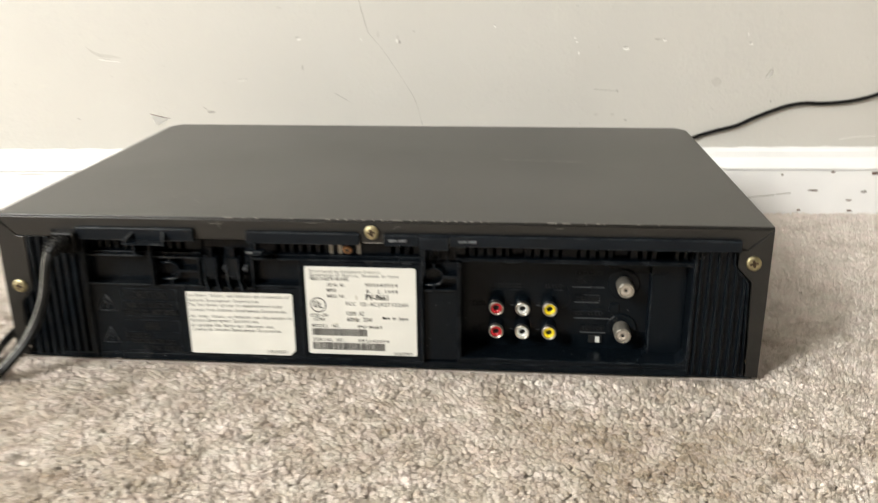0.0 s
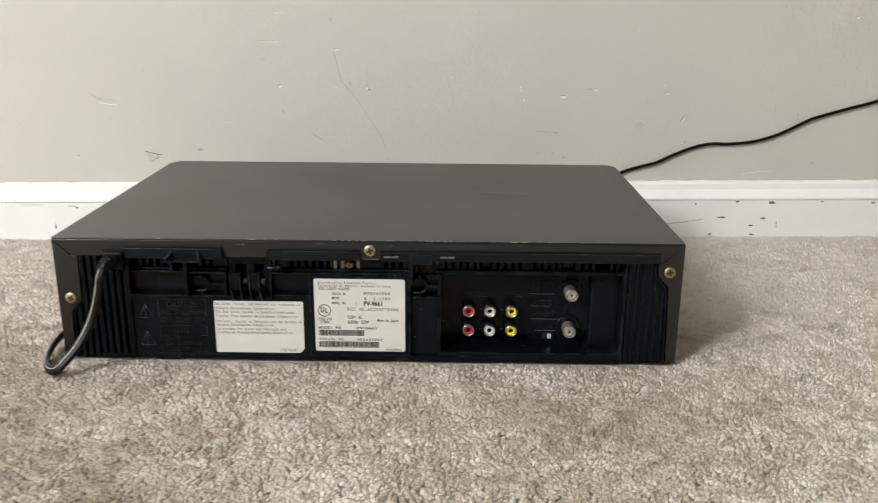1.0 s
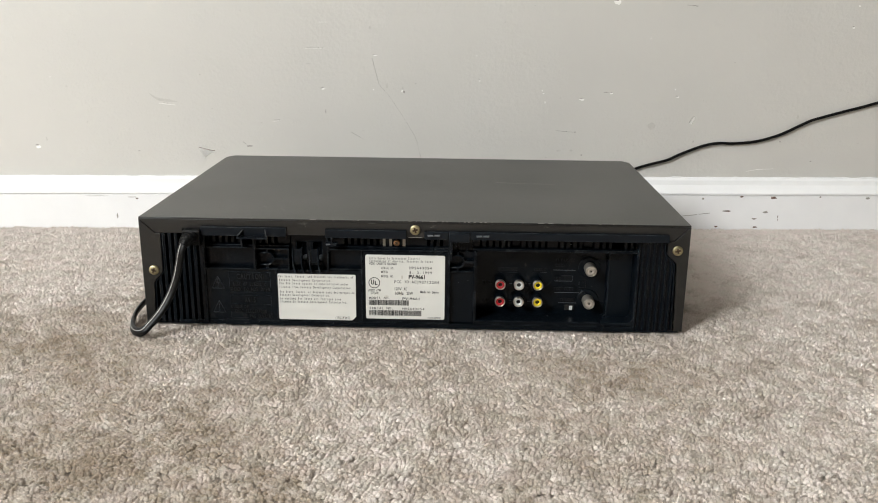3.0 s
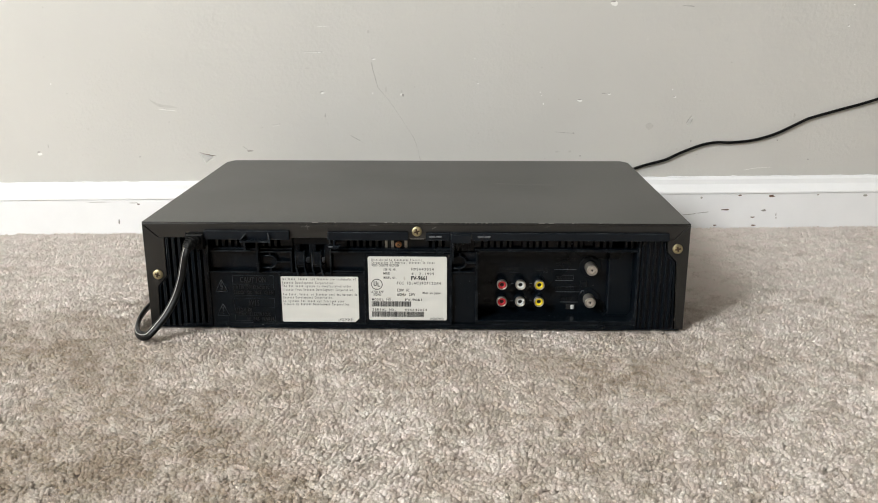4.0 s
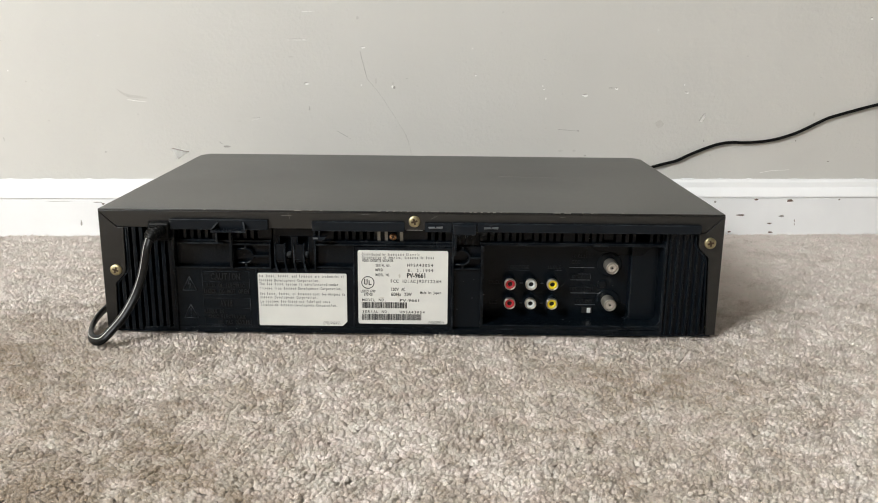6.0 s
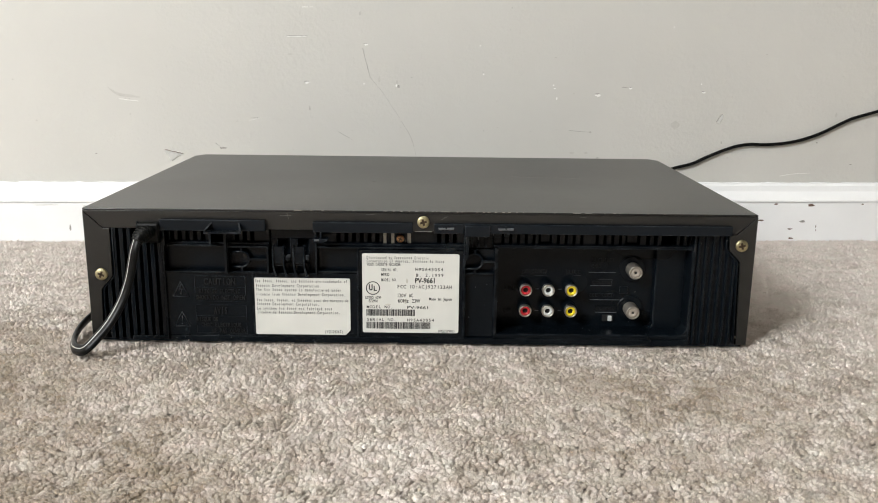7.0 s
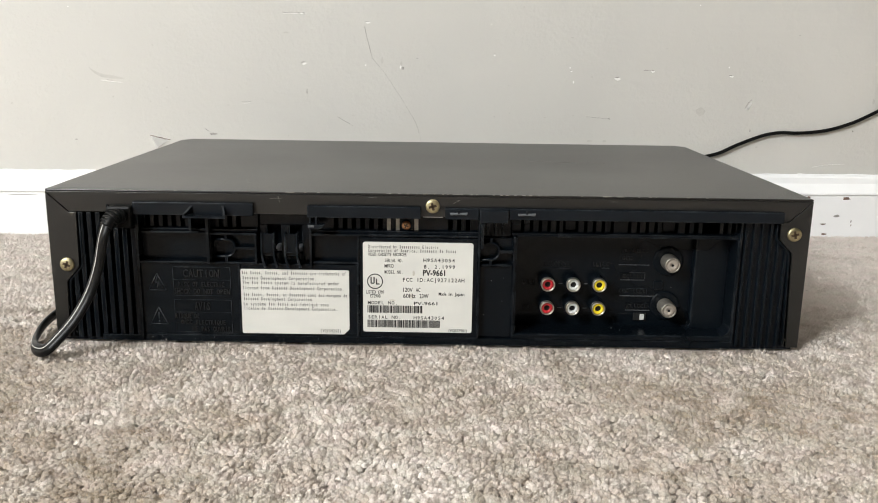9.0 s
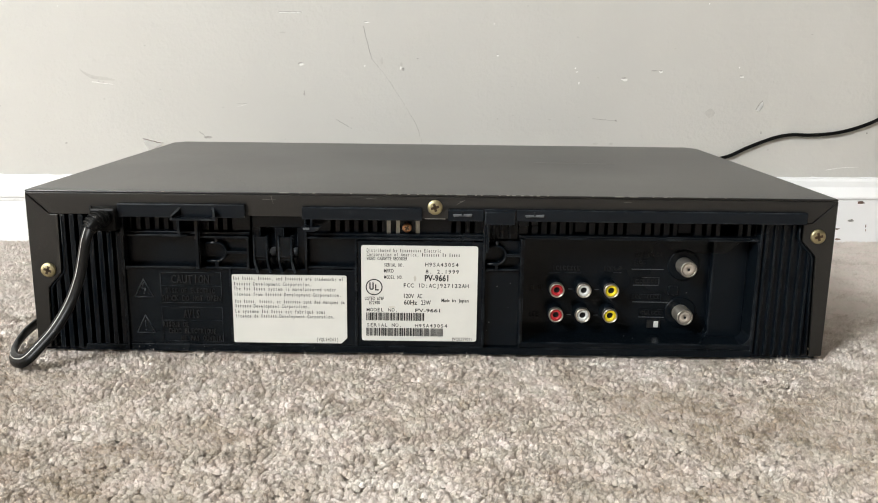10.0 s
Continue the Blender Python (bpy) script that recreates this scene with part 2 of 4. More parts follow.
def word(bm, text, x0, x1, z, cap, y, deep=0.0, bold=0.0, cell=None):
    """Letters in the built-in font fitted between x0 and x1, or centred in a cell (middle, width), on the base line z, cap tall, on the plane y; metres."""
    key = (text, deep > 0, bold)
    if key not in GLYPHS:
        cu = bpy.data.curves.new("letters", "FONT")
        cu.body, cu.size, cu.resolution_u, cu.offset = text, 1.0, 2, bold
        cu.extrude = 0.5 if deep else 0.0
        ob = bpy.data.objects.new("letters", cu)
        scene.collection.objects.link(ob)
        dg = bpy.context.evaluated_depsgraph_get()
        me = bpy.data.meshes.new_from_object(ob.evaluated_get(dg))
        bpy.data.objects.remove(ob)
        co = [tuple(v.co) for v in me.vertices]
        GLYPHS[key] = (co, [tuple(p.vertices) for p in me.polygons])
        bpy.data.meshes.remove(me)
    co, faces = GLYPHS[key]
    lo, hi = min(c[0] for c in co), max(c[0] for c in co)
    s = (x1 - x0) / max(hi - lo, 1e-6)
    if cell:
        s = min(cell[1] / 0.66, cell[1] * 0.86 / max(hi - lo, 1e-6))
        x0 = cell[0] - (hi - lo) * s / 2
    k = cap / 0.69
    vs = [bm.verts.new((x0 + (c[0] - lo) * s, y - c[2] * 2 * deep * 0.5, z + c[1] * k)) for c in co]
    for f in faces:
        try:
            bm.faces.new([vs[i] for i in f])
        except ValueError:
            pass


def letters(bm, text, x0, step, z, cap, y, deep, bold):
    """Typewriter spacing: each letter in a cell of its own, one step wide."""
    for i, ch in enumerate(text):
        word(bm, ch, 0, 0, z, cap, y, deep, bold, (x0 + (i + 0.46) * step, step))


def line(bm, text, x0, x1, z, cap, y, deep=0.0, bold=0.0, fixed=True):
    """A line of words, evenly spaced; {n} stands for n plain bars, one for each letter."""
    words, total = [], 0
    for w in text.split(" "):
        n = sum(int(q.split("}")[0]) + len(q.split("}")[1]) if "}" in q else len(q) for q in w.split("{"))
        words.append((w, n, total))
        total += n + 1
    step = (x1 - x0) / (total - 1)
    for w, n, at in words:
        a = x0 + at * step
        if "{" in w:
            pre, rest = w.split("{")
            k, post = int(rest.split("}")[0]), rest.split("}")[1]
            letters(bm, pre, a, step, z, cap, y, deep, bold)
            for i in range(k):
                c, top = a + step * (len(pre) + i + 0.46), cap * (0.98 if i == 0 else 0.74)
                bm.faces.new([bm.verts.new(v) for v in ((c - step * 0.17, y, z), (c + step * 0.17, y, z), (c + step * 0.17, y, z + top), (c - step * 0.17, y, z + top))])
            letters(bm, post, a + step * (len(pre) + k), step, z, cap, y, deep, bold)
        elif n and fixed:
            letters(bm, w, a, step, z, cap, y, deep, bold)
        elif n:
            word(bm, w, a, a + step * (n - 0.2), z, cap, y, deep, bold)


# ---- the room ----
def slab(name, x0, x1, y0, y1, z0, z1, mat, label, category):
    ob = part(name, box(B(), x0, x1, y0, y1, z0, z1), mat, None, label, ROOM)
    return tagged(ob, "", category, "", "structure")


EAST, WEST, TOP, DEEP_END, CORNER = 3.6, -4.6, 3.4, -6.0, -1.2
wall_north = slab("wall_north", WEST - 0.12, EAST + 0.12, 0, 0.12, -0.05, TOP, WALL, "scuffed and dented off-white painted wall above a white baseboard", "wall")
# unseen walls and ceiling added; tones and deep corner set the bounced light
slab("wall_east", EAST, EAST + 0.12, DEEP_END, 0, -0.05, TOP, TAUPE, "unseen plain taupe wall, added to set the bounced light", "wall")
slab("wall_west", WEST - 0.12, WEST, SOUTH, 0, -0.05, TOP, TAUPE, "unseen plain taupe wall, added to set the bounced light", "wall")
slab("wall_corner", CORNER - 0.12, CORNER, DEEP_END, SOUTH - 0.12, -0.05, TOP, TAUPE, "unseen plain taupe wall, added to set the bounced light", "wall")
slab("wall_back", CORNER - 0.12, EAST + 0.12, DEEP_END - 0.12, DEEP_END, -0.05, TOP, TAUPE, "unseen plain taupe wall, added to set the bounced light", "wall")
ceiling = slab("ceiling", WEST - 0.12, EAST + 0.12, DEEP_END - 0.12, 0.12, TOP, TOP + 0.1, CEIL, "plain pale ceiling", "ceiling")

bm = B()
wx0, wx1, wz0, wz1 = WIN_X - WIN_W / 2, WIN_X + WIN_W / 2, WIN_Z - WIN_H / 2, WIN_Z + WIN_H / 2
for x0, x1, z0, z1 in ((WEST - 0.12, wx0, -0.05, TOP), (wx1, CORNER, -0.05, TOP), (wx0, wx1, -0.05, wz0), (wx0, wx1, wz1, TOP)):
    box(bm, x0, x1, SOUTH - 0.12, SOUTH, z0, z1)
tagged(part("wall_south", bm, TAUPE, None, "unseen plain taupe wall with a window", ROOM), "", "wall", "", "structure")
window_1 = B()
for x0, x1, z0, z1 in ((wx0, wx1, wz0, wz0 + 0.04), (wx0, wx1, wz1 - 0.04, wz1), (wx0, wx0 + 0.04, wz0 + 0.04, wz1 - 0.04), (wx1 - 0.04, wx1, wz0 + 0.04, wz1 - 0.04)):
    box(window_1, x0, x1, SOUTH - 0.10, SOUTH - 0.07, z0, z1)
tagged(part("window_1", window_1, WHITE, None, "white window frame in the plain wall", ROOM), "", "window", "", "structure")

# baseboard: a flat board under a sloping cap with a shadow line between
bm = B()
prof = [(0, -0.03), (-0.0125, -0.03), (-0.0125, 0.0262), (-0.0118, 0.0272), (-0.0138, 0.0282), (-0.0136, 0.0300), (-0.0105, 0.0345), (-0.0072, 0.0385), (-0.0062, 0.0440), (-0.0045, 0.0463), (0, 0.0463)]
N = 220
rings = []
for i in range(N + 1):
    x = WEST + (EAST - WEST) * i / N
    rings.append([bm.verts.new((x, y, z + (0.0004 * noise.noise((x * 9, y * 60, 1.0)) if z > 0.02 else 0))) for y, z in prof])
for a, b in zip(rings, rings[1:]):
    for k in range(len(prof) - 1):
        bm.faces.new((a[k], b[k], b[k + 1], a[k + 1]))
bm.faces.new(rings[0])
bm.faces.new(rings[-1][::-1])
bmesh.ops.recalc_face_normals(bm, faces=bm.faces[:])
baseboard = tagged(part("baseboard", bm, WHITE, None, "white painted wooden baseboard with scuffs and a moulded cap", ROOM), "", "baseboard", "", "structure")

# the ragged bead of paint where the board meets the wall
bead = [Vector((x, -0.0030 + 0.0009 * noise.noise((x * 70, 3, 1)), 0.0466 + 0.0009 * noise.noise((x * 55, 0, 7)))) for x in np.arange(-0.62, 0.80, 0.003)]
bm = B()
rings = [[bm.verts.new(q + Vector((0, a * s_, b * s_))) for a, b in circle(1, 6)] for q in bead for s_ in (0.0010 + 0.0011 * max(0, noise.noise((q.x * 120, 5, 2))),)]
for a, b in zip(rings, rings[1:]):
    for k in range(6):
        bm.faces.new((a[k], b[k], b[(k + 1) % 6], a[(k + 1) % 6])).smooth = True
bmesh.ops.recalc_face_normals(bm, faces=bm.faces[:])
ob = part("paint_bead", bm, WHITE, baseboard, "ragged white paint along the top edge")
ob.matrix_basis = ROOM


# ---- carpet ----
def ground(y):
    """Height of the carpet's pile: it dips towards the wall."""
    return np.where(y > 0.03, -0.037 * (y - 0.03), 0.0) - 0.0006


CARPET = bpy.data.materials.new("beige_pile")
CARPET.use_nodes = True
ct = CARPET.node_tree
cb = ct.nodes["Principled BSDF"]
cb.inputs["Roughness"].default_value = 0.9
cb.inputs["Specular IOR Level"].default_value = 0.25
cb.inputs["Sheen Weight"].default_value = 0.12
cb.inputs["Sheen Roughness"].default_value = 0.5
tone, cco = ct.nodes.new("ShaderNodeAttribute"), ct.nodes.new("ShaderNodeTexCoord")
tone.attribute_name = "tuft_tone"


def mix_math(op, a, b):
    n = ct.nodes.new("ShaderNodeMath")
    n.operation = op
    for i, v in enumerate((a, b)):
        if isinstance(v, (int, float)):
            n.inputs[i].default_value = v
        else:
            ct.links.new(v, n.inputs[i])
    return n.outputs[0]


def speckle(scale, detail, amount):
    """Noise about zero, for the yarn's own unevenness."""
    n = ct.nodes.new("ShaderNodeTexNoise")
    n.inputs["Scale"].default_value, n.inputs["Detail"].default_value = scale, detail
    ct.links.new(cco.outputs["Object"], n.inputs["Vector"])
    return mix_math("MULTIPLY", mix_math("SUBTRACT", n.outputs["Fac"], 0.5), amount)


ramp = ct.nodes.new("ShaderNodeValToRGB")
ramp.color_ramp.elements[0].color, ramp.color_ramp.elements[1].color = (0.365, 0.298, 0.225, 1), (0.84, 0.778, 0.728, 1)
mid = ramp.color_ramp.elements.new(0.5)
mid.color = (0.588, 0.520, 0.456, 1)
ct.links.new(mix_math("ADD", mix_math("ADD", tone.outputs["Fac"], speckle(420.0, 3, 0.60)), mix_math("ADD", speckle(90.0, 4, 0.5), speckle(24.0, 5, 0.4))), ramp.inputs["Fac"])
# yarns dyed a little pinker and a little yellower, mixed in small drifts
dye, hue, tint = ct.nodes.new("ShaderNodeTexNoise"), ct.nodes.new("ShaderNodeValToRGB"), ct.nodes.new("ShaderNodeMixRGB")
dye.inputs["Scale"].default_value, dye.inputs["Detail"].default_value, dye.inputs["Roughness"].default_value = 70.0, 6, 0.7
hue.color_ramp.elements[0].position, hue.color_ramp.elements[1].position = 0.36, 0.64
hue.color_ramp.elements[0].color, hue.color_ramp.elements[1].color = (1.0, 0.955, 0.965, 1), (0.95, 0.965, 0.945, 1)
tint.blend_type = "MULTIPLY"
tint.inputs["Fac"].default_value = 1.0
ct.links.new(cco.outputs["Object"], dye.inputs["Vector"])
ct.links.new(dye.outputs["Fac"], hue.inputs["Fac"])
ct.links.new(ramp.outputs["Color"], tint.inputs["Color1"])
ct.links.new(hue.outputs["Color"], tint.inputs["Color2"])
ct.links.new(tint.outputs["Color"], cb.inputs["Base Color"])
strands = ct.nodes.new("ShaderNodeTexNoise")
strands.inputs["Scale"].default_value, strands.inputs["Detail"].default_value = 1300.0, 2
fibre = ct.nodes.new("ShaderNodeBump")
fibre.inputs["Strength"].default_value, fibre.inputs["Distance"].default_value = 0.5, 0.0006
ct.links.new(cco.outputs["Object"], strands.inputs["Vector"])
ct.links.new(strands.outputs["Fac"], fibre.inputs["Height"])
ct.links.new(fibre.outputs["Normal"], cb.inputs["Normal"])
# single fibres let light through
FIBRE = CARPET.copy()
FIBRE.name = "beige_fibre"
ft = FIBRE.node_tree
fb, soft_light, blend = ft.nodes["Principled BSDF"], ft.nodes.new("ShaderNodeBsdfTranslucent"), ft.nodes.new("ShaderNodeMixShader")
ft.links.new(fb.inputs["Base Color"].links[0].from_socket, soft_light.inputs["Color"])
ft.links.new(fb.outputs[0], blend.inputs[1])
ft.links.new(soft_light.outputs[0], blend.inputs[2])
blend.inputs["Fac"].default_value = 0.5
ft.links.new(blend.outputs[0], ft.nodes["Material Output"].inputs["Surface"])

bm = B()
xs = [WEST - 0.4, -0.9, -0.62, 0.72, 1.2, EAST + 0.2]
ys = [DEEP_END - 0.3, SOUTH, -1.2, -0.55, 0.0, 0.2, 0.36, 0.7]
rows = []
for y in ys:
    rows.append([bm.verts.new((x, y, float(ground(np.array(y))) - 0.0026)) for x in xs])
for a, b in zip(rows, rows[1:]):
    for i in range(len(xs) - 1):
        bm.faces.new((a[i], a[i + 1], b[i + 1], b[i]))
floor = tagged(part("floor", bm, CARPET, None, "beige cut-pile wall-to-wall carpet", None), "", "carpet", "", "structure")
backing = floor.data.attributes.new("tuft_tone", "FLOAT", "POINT")
backing.data.foreach_set("value", np.full(len(floor.data.vertices), 0.5))


def grid_noise(x, y, cell, seed):
    """Smooth random values, one for each cell, blended."""
    r = np.random.default_rng(seed)
    n = 512
    tab = r.uniform(-1, 1, (n, n))
    u, v = x / cell, y / cell
    i, j = np.floor(u).astype(int), np.floor(v).astype(int)
    a, b = u - i, v - j
    a, b = a * a * (3 - 2 * a), b * b * (3 - 2 * b)
    i, j, k, l = i % n, j % n, (i + 1) % n, (j + 1) % n
    return (tab[i, j] * (1 - a) + tab[k, j] * a) * (1 - b) + (tab[i, l] * (1 - a) + tab[k, l] * a) * b


def step_between(v, a, b):
    t = np.clip((v - a) / (b - a), 0, 1)
    return t * t * (3 - 2 * t)


def nap_shade(x, y):
    """Light and dark of the brushed pile by place, painted as tone: about +0.4 where pale, down to -1 where dark; it
    also turns the lean.
    """
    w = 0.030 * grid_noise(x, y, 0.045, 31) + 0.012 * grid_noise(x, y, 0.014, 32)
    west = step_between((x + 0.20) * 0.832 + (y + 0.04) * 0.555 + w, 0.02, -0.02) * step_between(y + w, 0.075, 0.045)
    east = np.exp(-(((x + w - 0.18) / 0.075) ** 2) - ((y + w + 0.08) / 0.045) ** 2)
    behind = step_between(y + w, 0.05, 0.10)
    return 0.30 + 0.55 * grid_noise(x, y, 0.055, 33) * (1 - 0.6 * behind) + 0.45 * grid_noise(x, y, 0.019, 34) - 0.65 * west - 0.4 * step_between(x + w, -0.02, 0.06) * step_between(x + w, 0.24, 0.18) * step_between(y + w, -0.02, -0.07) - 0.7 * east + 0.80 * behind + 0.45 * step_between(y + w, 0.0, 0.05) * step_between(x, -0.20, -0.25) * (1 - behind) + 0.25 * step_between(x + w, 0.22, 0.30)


def tufts(pitch, seed):
    """The cut pile: close-set yarn ends, each a small blunt dome of its own height, width and tone."""
    r = np.random.default_rng(seed)
    nx, ny = int(1.30 / pitch), int(0.72 / (pitch * 0.87))
    i, j = np.meshgrid(np.arange(nx), np.arange(ny))
    x = (-0.64 + (i + 0.5 * (j % 2)) * pitch).ravel()
    y = (-0.29 + j * pitch * 0.87).ravel()
    x, y = x + r.uniform(-0.5, 0.5, x.size) * pitch, y + r.uniform(-0.5, 0.5, y.size) * pitch
    ok = (np.abs(x - 0.01) < 0.31 + 0.50 * (y + 0.29)) & (y < 0.37056 + 0.06225 * x - 0.0140)
    ok &= (np.abs(x) > 0.2150) | (y < 0.0005) | (y > 0.2735)
    x, y = x[ok], y[ok]
    n = x.size
    lie = nap_shade(x, y)
    out = np.hypot(np.maximum(np.abs(x) - 0.2156, 0), np.maximum(np.maximum(-y, y - 0.274), 0))
    tall = 0.0032 + r.normal(0, 0.00030, n) + 0.0008 * grid_noise(x, y, 0.0062, seed + 1) + 0.0004 * grid_noise(x, y, 0.03, seed + 2)
    root = ground(y) - 0.0030 - 0.0008 * np.exp(-((out / 0.009) ** 2))
    a = 0.9 + 2.2 * grid_noise(x, y, 0.007, seed + 3) + r.normal(0, 0.5, n) + np.where(lie < -0.2, 2.6, 0)
    lean = np.clip(0.25 + r.normal(0, 0.12, n), 0.0, 0.6)
    near = out < 0.0024
    a, lean = np.where(near & (np.abs(x) < 0.216), -1.57 + r.normal(0, 0.5, n), a), np.where(near, lean * 0.4, lean)
    wide = r.uniform(0.0014, 0.0022, n) * np.where(near, 0.75, 1.0)
    long_, spin = r.uniform(1.0, 1.35, n), r.uniform(0, 6.283, n)
    cx, cy = np.cos(a) * lean * tall, np.sin(a) * lean * tall
    K, rings, soft = 5, [], []
    for at, fat in ((0.55, 1.0), (0.90, 0.62)):
        for k in range(K):
            u, v = wide * fat * long_ * math.cos(2 * math.pi * k / K + at), wide * fat * math.sin(2 * math.pi * k / K + at)
            rings.append(np.stack([x + cx * at + u * np.cos(spin) - v * np.sin(spin), y + cy * at + u * np.sin(spin) + v * np.cos(spin), root + tall * at], 1))
            soft.append(np.stack([cx * 60 + (u * np.cos(spin) - v * np.sin(spin)) / wide * 0.66, cy * 60 + (u * np.sin(spin) + v * np.cos(spin)) / wide * 0.66, np.ones(n)], 1))
    tip = np.stack([x + cx, y + cy, root + tall], 1)
    V = np.stack([*rings, tip], 1).reshape(-1, 3)
    quads = np.array([[k, (k + 1) % K, K + (k + 1) % K, K + k] for k in range(K)]).ravel()
    tris = np.array([[K + k, K + (k + 1) % K, 2 * K] for k in range(K)]).ravel()
    loops = (np.concatenate([quads, tris])[None] + (np.arange(n) * (2 * K + 1))[:, None]).ravel()
    # how light falls on the brushed pile goes into the tufts' tone
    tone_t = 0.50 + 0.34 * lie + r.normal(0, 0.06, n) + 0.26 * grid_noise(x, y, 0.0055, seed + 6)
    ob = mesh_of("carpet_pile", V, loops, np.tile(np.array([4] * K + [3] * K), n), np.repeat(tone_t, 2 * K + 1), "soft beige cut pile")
    # a brush of fibre ends takes the light more evenly than a solid dome
    soft.append(np.stack([cx * 60, cy * 60, np.ones(n)], 1))
    soft = np.stack(soft, 1).reshape(-1, 3)
    ob.data.normals_split_custom_set_from_vertices(soft / np.linalg.norm(soft, axis=1)[:, None])
    return tip, tone_t, wide, a


def mesh_of(name, V, loops, sizes, values, label):
    me = bpy.data.meshes.new(name)
    me.vertices.add(len(V))
    me.vertices.foreach_set("co", V.ravel())
    me.loops.add(len(loops))
    me.loops.foreach_set("vertex_index", loops)
    me.polygons.add(len(sizes))
    me.polygons.foreach_set("loop_start", np.concatenate([[0], np.cumsum(sizes)[:-1]]))
    me.polygons.foreach_set("use_smooth", np.ones(len(sizes), bool))
    me.update(calc_edges=True)
    me.attributes.new("tuft_tone", "FLOAT", "POINT").data.foreach_set("value", values)
    me.materials.append(FIBRE if name == "carpet_fibres" else CARPET)
    ob = new(name, me)
    ob.parent = floor
    return tagged(ob, label, "", "", "stuff")


def fuzz(tip, tone_t, body, way, each, seed):
    """The fibres that each yarn end splays into, tapered and turned at random; longer ones lie against the recorder's foot."""
    r = np.random.default_rng(seed)
    foot = np.flatnonzero((tip[:, 1] < 0.0005) & (tip[:, 1] > -0.006) & (np.abs(tip[:, 0]) < 0.22))
    pick = np.concatenate([np.repeat(np.arange(len(tip)), each), np.repeat(foot, 8)])
    n = len(pick)
    stray = np.arange(n) >= each * len(tip)
    ring, off = r.uniform(0, 6.283, n), np.sqrt(r.uniform(0, 1, n)) * body[pick] * 0.7
    x, y = tip[pick, 0] + np.cos(ring) * off, tip[pick, 1] + np.sin(ring) * off
    h = tip[pick, 2] - 0.0010 - 0.0008 * (off / body[pick]) ** 2
    # fibres splay outwards and follow the lie of their yarn
    vx, vy = np.cos(ring) * off / body[pick] * 0.5 + 0.65 * np.cos(way[pick]) + r.normal(0, 0.30, n), np.sin(ring) * off / body[pick] * 0.5 + 0.65 * np.sin(way[pick]) + r.normal(0, 0.30, n)
    vx, vy = np.where(stray, r.normal(0, 0.6, n), vx), np.where(stray, r.uniform(0, 0.5, n), vy)
    vz = np.where(stray, 1.0, r.uniform(0.5, 1.2, n))
    size = np.where(stray, r.uniform(0.0012, 0.0030, n), r.uniform(0.0014, 0.0031, n)) / np.sqrt(vx * vx + vy * vy + vz * vz)
    tx, ty, tz = x + vx * size, y + vy * size, h + vz * size
    wide = np.where(stray, r.uniform(0.00006, 0.00012, n), r.uniform(0.00012, 0.00022, n))
    spin = r.uniform(0, 6.283, n)
    ok = (np.abs(x) > 0.2162) | (np.maximum(y, ty) < -0.0003) | (y > 0.2745)
    ok &= np.maximum(y, ty) < 0.37056 + 0.06225 * x - 0.0127
    pick, x, y, h, tx, ty, tz, wide, spin, vx, vy = (v[ok] for v in (pick, x, y, h, tx, ty, tz, wide, spin, vx, vy))
    n = len(x)
    ux, uy = wide * np.cos(spin), wide * np.sin(spin)
    # blades turned so that their fronts face the camera's side
    face = np.cross(np.stack([ux, uy, 0 * ux], 1), np.stack([tx - x, ty - y, tz - h], 1)) @ np.array([0.0, -1.0, 0.45])
    ux, uy = np.where(face < 0, -ux, ux), np.where(face < 0, -uy, uy)
    V = np.stack([np.stack(q, 1) for q in ((x - ux, y - uy, h), (x + ux, y + uy, h), (tx + 0.5 * ux, ty + 0.5 * uy, tz), (tx - 0.5 * ux, ty - 0.5 * uy, tz))], 1).reshape(-1, 3)
    loops = (np.arange(4)[None] + (np.arange(n) * 4)[:, None]).ravel()
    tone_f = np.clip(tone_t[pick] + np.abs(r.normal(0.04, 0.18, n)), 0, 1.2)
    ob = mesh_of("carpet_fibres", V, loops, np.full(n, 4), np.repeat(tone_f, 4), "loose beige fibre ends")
    # round fibres catch light from above whichever way they are turned
    up = np.stack([0.5 * vx + r.normal(0, 0.2, n), 0.5 * vy + r.normal(0, 0.2, n), np.ones(n)], 1)
    up /= np.linalg.norm(up, axis=1)[:, None]
    ob.data.normals_split_custom_set_from_vertices(np.repeat(up, 4, 0))


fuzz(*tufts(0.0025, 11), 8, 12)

# ---- the video recorder ----
vcr = thing("video_recorder", (0, 0.13, -0.006), "dark grey steel video recorder, black plastic back, on beige carpet", "video recorder")
H, W, DEEP = 0.0887, 0.2156, 0.262

# folded steel cover: top, two sides and a rear lip mitred at the corners
bm = B()
box(bm, -W, W, 0.0, DEEP, H - 0.0012, H, 0.0005)
cover = part("cover", bm, STEEL, vcr, "dark brown-grey painted steel cover with worn edge")
for s in (-1, 1):
    bx("cover_side", STEEL, vcr, s * 215.6, s * 214.4, 0.3, 262, 1.0, 87.5, 0.3)
m = 0.00018
bm = B()
prism(bm, [(-W + m, H - 0.0013), (-0.2030 + m, 0.0760), (0.2030 - m, 0.0760), (W - m, H - 0.0013)][::-1], 0.0, 0.0012, 0.0003)
part("rear_lip", bm, STEEL, cover)
bm = B()
prism(bm, [(-W, H - 0.0016), (-W, 0.0012), (-0.2085, 0.0012), (-0.2072, 0.0350), (-0.1996, 0.0440), (-0.1990, 0.0756), (-0.2033, 0.0756)], 0.0, 0.0012, 0.0003)
part("side_lip", bm, STEEL, cover)
bm = B()
